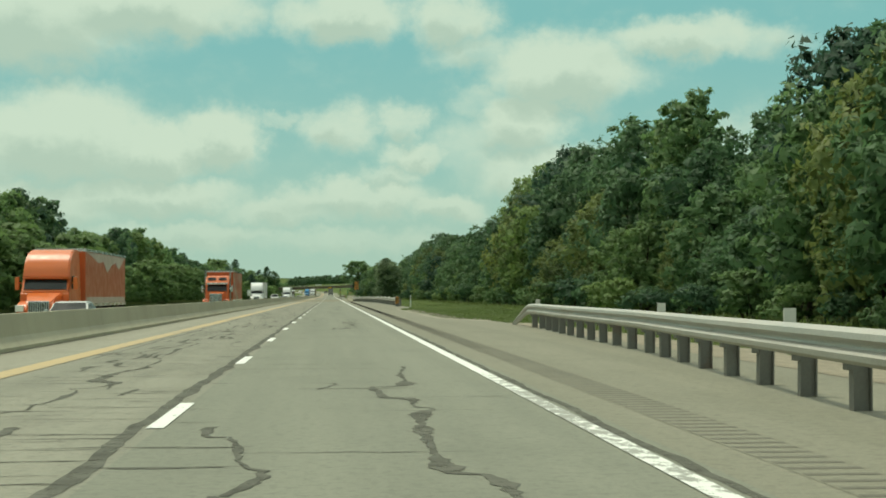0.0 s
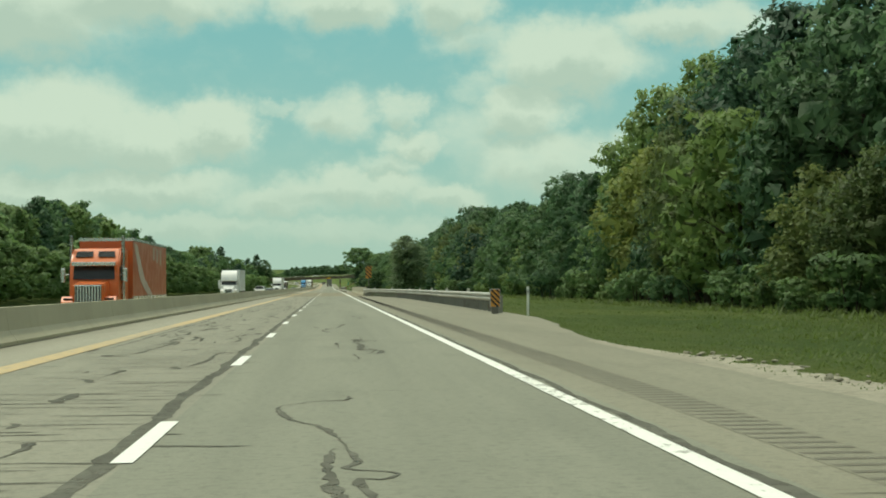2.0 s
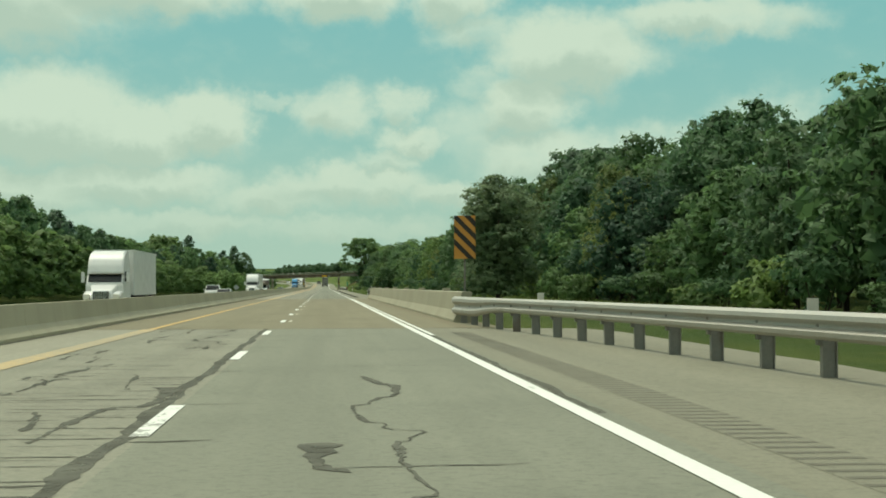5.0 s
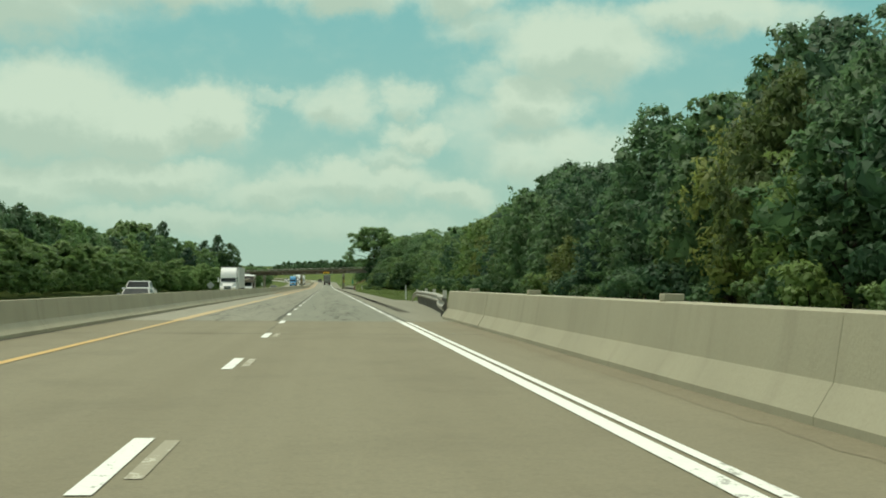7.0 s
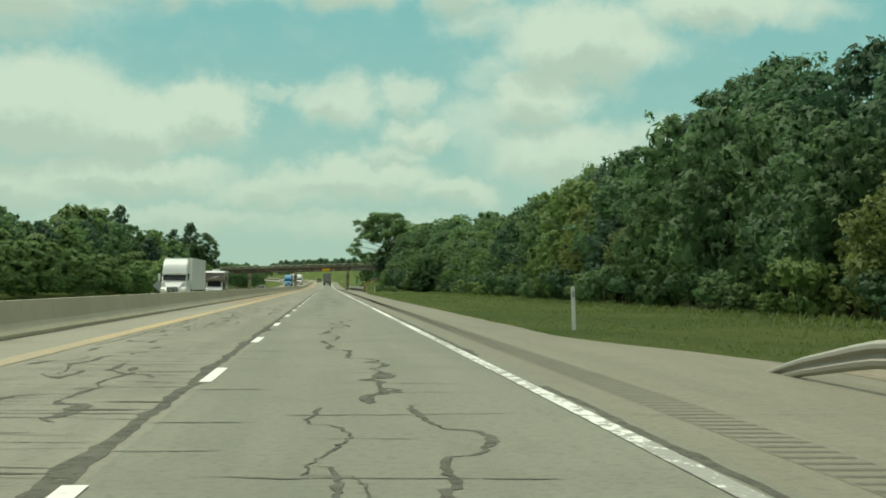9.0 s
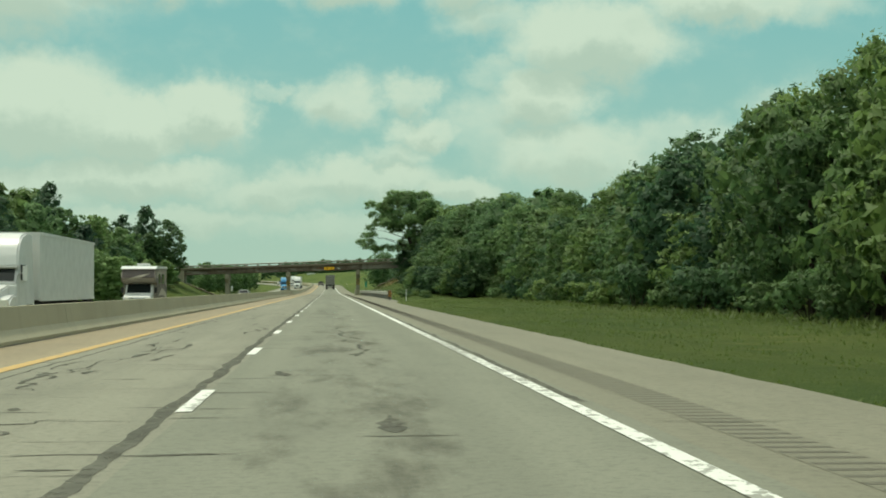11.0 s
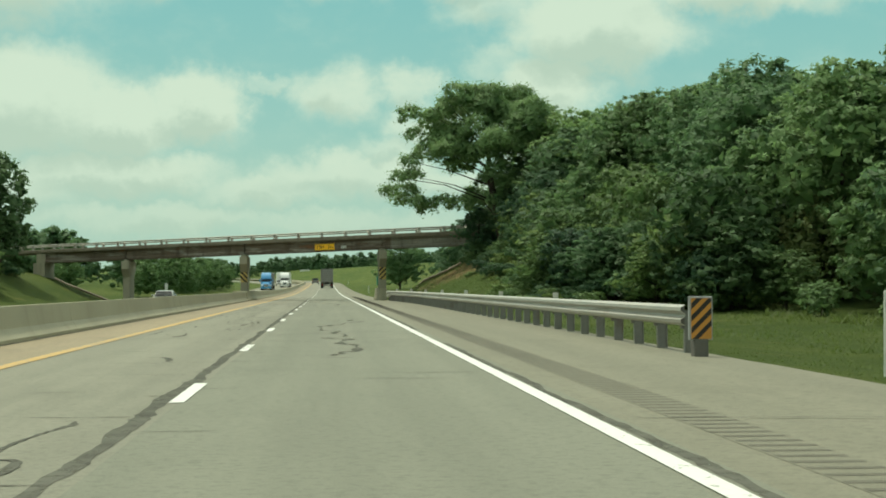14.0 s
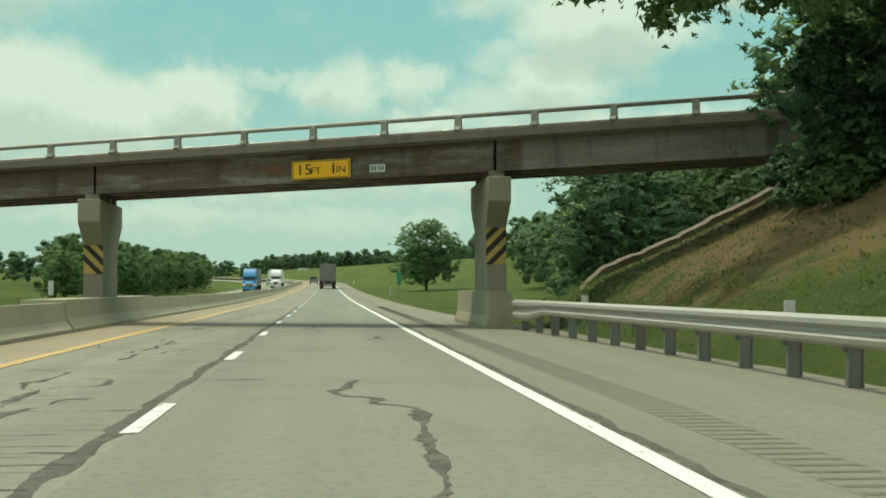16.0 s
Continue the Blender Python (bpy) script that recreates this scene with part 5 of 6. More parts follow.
GRIT = pavement_mat("brown_grit", (0.190, 0.168, 0.105), (0.218, 0.196, 0.126), (0.155, 0.136, 0.086), 30.0, 0.6)
parapet_dirt()
DIRT = pavement_mat("dark_grit", (0.110, 0.102, 0.070), (0.155, 0.144, 0.098), (0.080, 0.074, 0.050), 30.0)
barrier_dirt()


def rumble_strips():
    """Milled grooves, their shade put into the colour: single ones along the first stretch, the rest joined."""
    strip = thing("rumble_strip", at(0, 0), "grooved rumble strip milled into the shoulder", "rumble strip", kind="structure")
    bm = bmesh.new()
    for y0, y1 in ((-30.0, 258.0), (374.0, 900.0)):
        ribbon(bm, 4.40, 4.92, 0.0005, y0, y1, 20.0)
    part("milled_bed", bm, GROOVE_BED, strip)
    # grooves lie almost flush; the dark colour stands in for their shade
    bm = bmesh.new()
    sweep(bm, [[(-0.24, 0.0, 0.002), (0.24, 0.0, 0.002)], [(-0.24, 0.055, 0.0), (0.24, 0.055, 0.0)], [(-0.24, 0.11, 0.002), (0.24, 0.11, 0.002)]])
    groove = part("groove", bm, GROOVE_SHADE, strip)
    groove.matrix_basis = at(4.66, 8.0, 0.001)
    for i in range(1, 300):
        y = 8.0 + 0.34 * i
        share(groove, "groove", at(4.66 + 0.02 * noise.noise(Vector((y, 0, 0))), y, 0.001), strip)
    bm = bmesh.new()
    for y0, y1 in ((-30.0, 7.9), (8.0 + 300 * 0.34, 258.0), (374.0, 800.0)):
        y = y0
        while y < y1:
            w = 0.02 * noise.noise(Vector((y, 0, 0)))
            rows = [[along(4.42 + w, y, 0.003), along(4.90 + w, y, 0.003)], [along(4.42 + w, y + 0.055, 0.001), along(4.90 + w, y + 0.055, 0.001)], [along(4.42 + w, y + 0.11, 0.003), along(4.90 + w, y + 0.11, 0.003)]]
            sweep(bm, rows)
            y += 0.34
    tagged(part("far_grooves", bm, GROOVE_SHADE, strip), kind="stuff")


# a little darker than the shoulder, for groove shade blended from afar
GROOVE_BED = pavement_mat("shade_toned_bed_asphalt", (0.199, 0.195, 0.140), (0.235, 0.229, 0.165), (0.176, 0.171, 0.121))
rumble_strips()

GHOST = paint_mat("faded_white_paint", (0.47, 0.45, 0.35), (0.235, 0.215, 0.138), 0.40)
bm = bmesh.new()
vs = [bm.verts.new(p) for p in ((-0.06, 0, 0), (0.05, 0, 0), (0.06, 2.2, 0), (-0.05, 2.2, 0))]
bm.faces.new(vs)
ghost = part("faded_dash", bm, GHOST, road, "faded older lane dash on the bridge deck")
ghost.matrix_basis = at(0.3, FIRST + 21 * CYCLE + 0.6, 0.006)
for i in (22, 23, 24, 25, 26, 27):
    share(ghost, "faded_dash", at(0.28, FIRST + i * CYCLE + 0.7, 0.006), road)


# ---------------------------------------------------------------- signs and posts
WHITE_PLASTIC = plain_mat("white_plastic", (0.66, 0.67, 0.60), 0.5, 0, 0.2)
SIGN_YELLOW = plain_mat("sign_yellow", (0.86, 0.47, 0.02), 0.45, 0, 0.15)
SIGN_BLACK = plain_mat("sign_black", (0.02, 0.018, 0.012), 0.5)
SIGN_GREY = plain_mat("sign_back_aluminium", (0.36, 0.37, 0.36), 0.45, 0.3)
SIGN_WHITE = plain_mat("sign_white", (0.58, 0.60, 0.55), 0.5)
SIGN_GREEN = plain_mat("sign_green", (0.03, 0.22, 0.14), 0.45)


def letters(text, size, material, parent, m, name="lettering", stretch=1.0):
    cu = bpy.data.curves.new(name, "FONT")
    cu.body, cu.size, cu.extrude, cu.align_x, cu.align_y = text, size, 0.003, "CENTER", "CENTER"
    tmp = bpy.data.objects.new(name, cu)
    me = bpy.data.meshes.new_from_object(tmp)
    bpy.data.objects.remove(tmp)
    me.transform(pose(0, 0, 0, 90) @ Matrix.Diagonal((stretch, 1, 1, 1)))
    me.materials.append(material)
    o = new(name, me)
    o.parent, o.matrix_basis = parent, m
    return o


tilt = math.degrees(math.atan(0.027))
sx = 1.34
clear = thing("clearance_sign", SPAN @ at(sx, near_face(sx) - 0.08, girder_z(sx) + 0.39, TURN, 0, -tilt), "yellow bridge clearance sign reading 15FT 1IN on the girder", "sign")
bm = bmesh.new()
box(bm, -1.08, 0, -0.32, 1.08, 0.03, 0.32, 0.02)
part("plate", bm, SIGN_YELLOW, clear)
bm = bmesh.new()
for x0, z0, x1, z1 in ((-1.04, 0.275, 1.04, 0.295), (-1.04, -0.295, 1.04, -0.275), (-1.04, -0.295, -1.02, 0.295), (1.02, -0.295, 1.04, 0.295)):
    box(bm, x0, -0.006, z0, x1, 0.0, z1)
part("border", bm, SIGN_BLACK, clear)
letters("15", 0.45, SIGN_BLACK, clear, at(-0.62, -0.004, 0.0), stretch=1.2)
letters("FT", 0.27, SIGN_BLACK, clear, at(-0.19, -0.004, -0.04), stretch=1.2)
letters("1", 0.45, SIGN_BLACK, clear, at(0.46, -0.004, 0.0), stretch=1.2)
letters("IN", 0.27, SIGN_BLACK, clear, at(0.74, -0.004, -0.04), stretch=1.2)
mark = thing("bridge_number_plate", SPAN @ at(3.22, near_face(3.22) - 0.05, girder_z(3.22) + 0.32, TURN, 0, -tilt), "small pale plate with dark marks on the girder", "sign")
bm = bmesh.new()
box(bm, -0.28, 0, -0.13, 0.28, 0.02, 0.13)
part("plate", bm, SIGN_WHITE, mark)
bm = bmesh.new()
for x in (-0.19, -0.08, 0.08, 0.19):
    box(bm, x - 0.035, -0.004, -0.075, x + 0.035, 0.0, 0.075)
part("dark_bar", bm, plain_mat("faded_ink", (0.16, 0.15, 0.12)), mark)


def delineator(x, y, lean=0.0, tall=1.22):
    d = thing("delineator_post", at(x, y, ground_height(x, y) + bend(y)[1] - 0.05, 0, 0, lean), "slim white plastic delineator post in the grass", "post", "delineator posts")
    bm = bmesh.new()
    rows = []
    for z in (0.0, 0.5, tall - 0.03, tall):
        w = 0.055 if z < tall else 0.042
        rows.append([(w * math.cos(a), -0.03 * abs(math.sin(a)) + (0.012 if math.sin(a) < 0 else 0), z) for a in (i * math.pi / 5 for i in range(10))])
    sweep(bm, rows, closed=True, caps=True)
    bmesh.ops.recalc_face_normals(bm, faces=bm.faces)
    part("blade", bm, WHITE_PLASTIC, d)
    bm = bmesh.new()
    box(bm, -0.035, -0.042, tall - 0.28, 0.035, -0.034, tall - 0.12)
    part("reflector", bm, SIGN_GREY, d)


for x, y, lean in ((9.25, 149.5, 0.5), (8.08, 439.0, -2.0), (9.0, 640.0, 0.5), (8.8, 884, 0), (8.8, 1120, 0)):
    delineator(x, y, lean)


def terminal_marker(x, y, w, h, lean, label):
    """A striped plate on a stub that shields a guardrail's blunt end."""
    t = thing("object_marker", at(x, y), label, "sign", "hazard markers")
    bm = bmesh.new()
    box(bm, -w * 0.36, -0.03, -0.1, w * 0.36, 0.25, 0.27, 0.03)
    part("foot", bm, plain_mat("worn_grey_foot", (0.13, 0.125, 0.105), 0.8), t)
    bm = bmesh.new()
    box(bm, -w / 2 - 0.03, 0.0, 0.24, w / 2 + 0.03, 0.10, 0.24 + h + 0.05, 0.012)
    part("backing", bm, SIGN_GREY, t, "grey steel backing box")
    striped(t, "hazard_plate", w, h, at(0, -0.024, 0.26 + h / 2), lean, STRIPE_ORANGE, 5)


terminal_marker(7.95, 149.6, 0.36, 0.68, -1, "orange and black striped marker at the guardrail end")
terminal_marker(7.54, 644.4, 0.33, 0.66, 1, "orange and black striped marker on a grey box")
om = thing("object_marker", at(5.75, 272.5), "tall orange and black striped hazard marker on a post", "sign", "hazard markers")
bm = bmesh.new()
tube(bm, (0.35, 0.05, -0.3), (0.35, 0.05, 3.4), 0.035)
part("post", bm, POST_STEEL, om)
striped(om, "hazard_plate", 0.72, 1.45, at(0.35, -0.03, 2.76), -1, STRIPE_ORANGE, 5)


def post_sign(x, y, ground, w, h, mid, label, face, diamond=False, turn=0.0):
    s = thing("road_sign", at(x, y, ground, turn), label, "sign", "road signs")
    bm = bmesh.new()
    tube(bm, (0, 0.04, -0.2), (0, 0.04, mid), 0.035)
    part("post", bm, POST_STEEL, s)
    bm = bmesh.new()
    m = Matrix.Translation((0, 0, mid)) @ Matrix.Rotation(radians(45), 4, "Y") if diamond else Matrix.Translation((0, 0, mid))
    box(bm, -w / 2, -0.012, -h / 2, w / 2, 0.012, h / 2, 0.01, 0, m)
    part("plate", bm, face, s)
    return s


post_sign(-16.9, 350.3, LOWER, 0.62, 1.40, 2.4, "back of a pale upright road sign on a post", SIGN_WHITE)
post_sign(-19.8, 595.0, LOWER - 0.2, 1.02, 1.02, 1.85, "back of a grey diamond warning sign on a post", SIGN_GREY, True)
post_sign(-20.2, 832.0, LOWER, 0.42, 1.15, 1.9, "narrow pale marker sign on a post", SIGN_WHITE)
post_sign(12.0, 931.0, 0.3, 0.62, 1.7, 2.1, "small green guide sign on a post beside the road", SIGN_GREEN)
bill = thing("billboard", Matrix.Translation(Vector((-10.4, 1508, 5.6)) * U), "far white roadside billboard on legs", "billboard")
bm = bmesh.new()
box(bm, -2.9, 0, 3.8, 2.9, 0.4, 5.7)
part("panel", bm, SIGN_WHITE, bill)
for x in (-2, 2):
    bm = bmesh.new()
    tube(bm, (x, 0.2, -4), (x, 0.2, 3.9), 0.16)
    part("leg", bm, POST_STEEL, bill)


# ---------------------------------------------------------------- vehicles (built in metres, nose towards -y)
def gloss(name, color, rough=0.35):
    return plain_mat(name, color, rough, 0.0, 0.18, 1.5, 0.5)


GLASS = plain_mat("tinted_glass", (0.035, 0.045, 0.045), 0.12, 0, 0.1, 2.0, 0.6)
TYRE = plain_mat("tyre_rubber", (0.022, 0.022, 0.020), 0.85)
CHROME = plain_mat("bright_trim", (0.55, 0.56, 0.54), 0.25, 0.85, 0.1)
DARK = plain_mat("dark_underbody", (0.03, 0.03, 0.028), 0.8)
ORANGE = gloss("orange_truck_paint", (0.62, 0.135, 0.022))
ORANGE_DEEP = gloss("orange_trailer_paint", (0.46, 0.10, 0.025))
WHITE = gloss("white_paint", (0.66, 0.67, 0.63))
SILVER = gloss("silver_green_paint", (0.36, 0.39, 0.36))
BLUE = gloss("blue_paint", (0.06, 0.27, 0.50))
GREY_BOX = gloss("grey_trailer_panel", (0.17, 0.165, 0.15), 0.6)
LAMP = plain_mat("headlamp_lens", (0.75, 0.72, 0.62), 0.15, 0, 0.05)
RED_LAMP = plain_mat("red_lamp_lens", (0.35, 0.03, 0.02), 0.3)


def piece(name, bm, material, parent, label="", smooth=False):
    return part(name, bm, material, parent, label, smooth, 1.0)


def wheel(parent, x, y, r, w, twin=False):
    bm = bmesh.new()
    tube(bm, (x - w / 2, y, r), (x + w / 2, y, r), r, n=20)
    bmesh.ops.bevel(bm, geom=[e for e in bm.edges if len(e.link_faces) == 2 and abs(e.verts[0].co.x - e.verts[1].co.x) < 1e-4], offset=0.04, segments=2, affect="EDGES")
    t = piece("wheel", bm, TYRE, parent)
    bm = bmesh.new()
    side = 1 if x > 0 else -1
    tube(bm, (x, y, r), (x + side * (w / 2 + 0.012), y, r), r * 0.58, r * 0.5, 16)
    piece("rim", bm, CHROME, t)


def trailer(parent, y0, length, width, height, base, material, roof=4.1, floor=1.15):
    bm = bmesh.new()
    box(bm, -width / 2, y0, floor, width / 2, y0 + length, roof, 0.05)
    body = piece("trailer_body", bm, material, parent)
    bm = bmesh.new()
    for s in (-1, 1):
        box(bm, s * width / 2 - 0.03, y0, roof - 0.12, s * width / 2 + 0.03, y0 + length, roof + 0.02)
        box(bm, s * width / 2 - 0.03, y0, floor - 0.04, s * width / 2 + 0.03, y0 + length, floor + 0.12)
    box(bm, -width / 2, y0 - 0.02, roof - 0.14, width / 2, y0 + 0.04, roof + 0.02)
    piece("edge_rail", bm, base, body)
    bm = bmesh.new()
    box(bm, -0.5, y0 + 0.4, 0.85, 0.5, y0 + length - 0.2, floor)
    box(bm, -width / 2 + 0.1, y0 + length - 0.12, 0.45, width / 2 - 0.1, y0 + length - 0.04, 0.58)
    for s in (-1, 1):
        box(bm, s * 0.95 - 0.04, y0 + length - 0.1, 0.5, s * 0.95 + 0.04, y0 + length - 0.04, floor)
        box(bm, s * 1.0 - 0.3, y0 + length - 0.35, 0.2, s * 1.0 + 0.3, y0 + length - 0.33, floor)
    piece("undercarriage", bm, DARK, parent)
    bm = bmesh.new()
    box(bm, -0.012, y0 + length, floor + 0.1, 0.012, y0 + length + 0.015, roof - 0.12)
    for x in (-0.6, -0.25, 0.25, 0.6):
        tube(bm, (x, y0 + length + 0.03, floor + 0.1), (x, y0 + length + 0.03, roof - 0.15), 0.018, n=6)
    piece("rear_door_bars", bm, CHROME, body)
    for s in (-1, 1):
        bm = bmesh.new()
        box(bm, s * 1.0 - 0.12, y0 + length - 0.04, 0.62, s * 1.0 + 0.12, y0 + length + 0.02, 0.74)
        piece("tail_lamp", bm, RED_LAMP, parent)
        for y in (y0 + length - 1.6, y0 + length - 2.9):
            wheel(parent, s * 1.0, y, 0.5, 0.5)
    return body


def semi(name, m, cab, box_mat, label, style="aero", length=15.5, art=None):
    """A tractor with a box trailer; nose at y = 0."""
    t = thing(name, m, label, "truck", "trucks on the highway")
    bm = bmesh.new()
    if style == "aero":
        outline = [(1.5, 0.7), (1.5, 1.85), (1.62, 1.95), (2.05, 2.52), (1.92, 2.56), (1.98, 2.82), (2.2, 3.25), (2.55, 3.62), (3.1, 3.88), (3.9, 4.0), (5.2, 4.0), (5.25, 0.75)]
        prism(bm, outline, -1.2, 1.2, "x")
        for v in bm.verts:
            if v.co.z > 2.5:
                v.co.x *= 1.0 - 0.10 * (v.co.z - 2.5) / 1.5
            if v.co.y < 2.3 and v.co.z > 1.9:
                v.co.x *= 0.96
        hood = prism(bm, [(0.0, 0.6), (0.02, 1.12), (0.12, 1.36), (0.5, 1.54), (1.7, 1.86), (1.8, 0.6)], -0.9, 0.9, "x")
        for v in hood:
            v.co.x *= 0.66 if v.co.y < 0.3 else 0.78 if v.co.y < 0.7 else 1.0
        for s in (-1, 1):
            wing = prism(bm, [(0.12, 0.5), (0.04, 0.9), (0.22, 1.16), (0.7, 1.34), (1.5, 1.42), (1.9, 0.5)], s * 0.5, s * 1.18, "x")
            for v in wing:
                if abs(v.co.x) > 1.0 and v.co.y < 0.3:
                    v.co.x *= 0.93
                    v.co.y += 0.18
    else:
        prism(bm, [(0.25, 0.75), (0.2, 1.85), (2.0, 2.0), (2.2, 0.75)], -0.72, 0.72, "x")
        prism(bm, [(1.95, 0.8), (1.95, 1.95), (2.15, 2.75), (2.3, 2.95), (2.9, 3.5), (5.4, 3.6), (5.4, 0.8)], -1.12, 1.12, "x")
    bmesh.ops.bevel(bm, geom=list(bm.edges), offset=0.07, segments=2, affect="EDGES")
    body = piece("cab", bm, cab, t, "", True)
    body.data.set_sharp_from_angle(angle=radians(40))
    bm = bmesh.new()
    if style == "aero":
        g = bm.faces.new([bm.verts.new(p) for p in ((-1.04, 1.585, 1.98), (1.04, 1.585, 1.98), (1.02, 1.985, 2.50), (-1.02, 1.985, 2.50))])
        bmesh.ops.solidify(bm, geom=[g], thickness=0.05)
    else:
        g = bm.faces.new([bm.verts.new(p) for p in ((-0.95, 1.90, 2.08), (0.95, 1.90, 2.08), (0.92, 2.10, 2.70), (-0.92, 2.10, 2.70))])
        bmesh.ops.solidify(bm, geom=[g], thickness=0.05)
        for s in (-1, 1):
            g = bm.faces.new([bm.verts.new((s * 0.12 + x, y, z)) for x, y, z in ((0, 2.42, 3.12), (s * 0.8, 2.42, 3.12), (s * 0.74, 2.70, 3.40), (0, 2.70, 3.40))])
            bmesh.ops.solidify(bm, geom=[g], thickness=0.05)
    piece("windshield", bm, GLASS, t, "dark tinted glass")
    bm = bmesh.new()
    if style == "aero":
        box(bm, -1.12, 1.78, 2.52, 1.12, 2.05, 2.60, 0.02)
        piece("sun_visor", bm, cab, t)
    else:
        box(bm, -1.0, 1.74, 2.70, 1.0, 2.12, 2.88, 0.03)
        piece("sun_visor", bm, CHROME, t, "bright chrome sun visor")
    for s in (-1, 1):
        bm = bmesh.new()
        box(bm, s * 1.19 - 0.03, 2.35, 2.0, s * 1.19 + 0.03, 3.2, 2.65, 0.02)
        piece("side_window", bm, GLASS, t)
        bm = bmesh.new()
        box(bm, s * 1.42 - 0.1, 1.9, 1.95, s * 1.42 + 0.1, 2.1, 2.6, 0.04)
        tube(bm, (s * 1.15, 2.05, 2.3), (s * 1.42, 2.0, 2.3), 0.02, n=6)
        piece("mirror", bm, CHROME if style != "aero" else cab, t)
        bm = bmesh.new()
        box(bm, s * 0.92 - 0.2, -0.04 if style == "aero" else 0.3, 0.9, s * 0.92 + 0.2, 0.3, 1.22, 0.05)
        lamp = piece("headlight", bm, LAMP, t)
        if style != "aero":
            bm = bmesh.new()
            prism(bm, [(0.15, 0.6), (0.2, 1.05), (0.5, 1.3), (1.3, 1.3), (1.6, 0.9), (1.6, 0.6)], s * 0.72, s * 1.22, "x")
            piece("fender", bm, cab, t)
            bm = bmesh.new()
            tube(bm, (s * 1.2, 3.0, 1.0), (s * 1.2, 3.0, 4.15), 0.085, n=12)
            piece("exhaust_stack", bm, CHROME, t, "tall chrome exhaust stack")
    bm = bmesh.new()
    w = 0.5 if style == "aero" else 0.6
    z0, z1 = (0.75, 1.42) if style == "aero" else (0.75, 1.82)
    y = 0.0 if style == "aero" else 0.16
    box(bm, -w, y - 0.06, z0, w, y + 0.1, z1, 0.04)
    grille = piece("grille", bm, CHROME, t, "bright chrome grille")
    bm = bmesh.new()
    for i in range(9):
        x = -w * 0.86 + i * w * 0.215
        box(bm, x - 0.03, y - 0.075, z0 + 0.06, x + 0.03, y - 0.055, z1 - 0.06)
    piece("grille_slot", bm, DARK, grille)
    bm = bmesh.new()
    box(bm, -1.18, -0.1, 0.35, 1.18, 0.25, 0.68, 0.07)
    piece("bumper", bm, CHROME if style != "aero" else cab, t)
    bm = bmesh.new()
    box(bm, -0.5, 1.0, 0.5, 0.5, 7.5, 0.95)
    for s in (-1, 1):
        box(bm, s * 1.0 - 0.22, 3.3, 0.45, s * 1.0 + 0.22, 4.9, 1.0, 0.06)
    piece("chassis", bm, DARK, t)
    for s in (-1, 1):
        wheel(t, s * 1.02, 1.05, 0.5, 0.32)
        wheel(t, s * 0.98, 5.9, 0.5, 0.55)
        wheel(t, s * 0.98, 7.15, 0.5, 0.55)
    body = trailer(t, 5.9, length, 2.58, 2.9, CHROME if box_mat is not WHITE else WHITE, box_mat)
    if art:
        for s in (-1, 1):
            bm = bmesh.new()
            for pts in art:
                f = bm.faces.new([bm.verts.new((s * 1.303, 5.9 + length * u, 1.2 + 2.8 * v)) for u, v in pts])
            piece("side_graphic", bm, ART, body, "pale swoosh graphic on the trailer side")
    return t


ART = gloss("pale_graphic_paint", (0.50, 0.40, 0.31), 0.5)


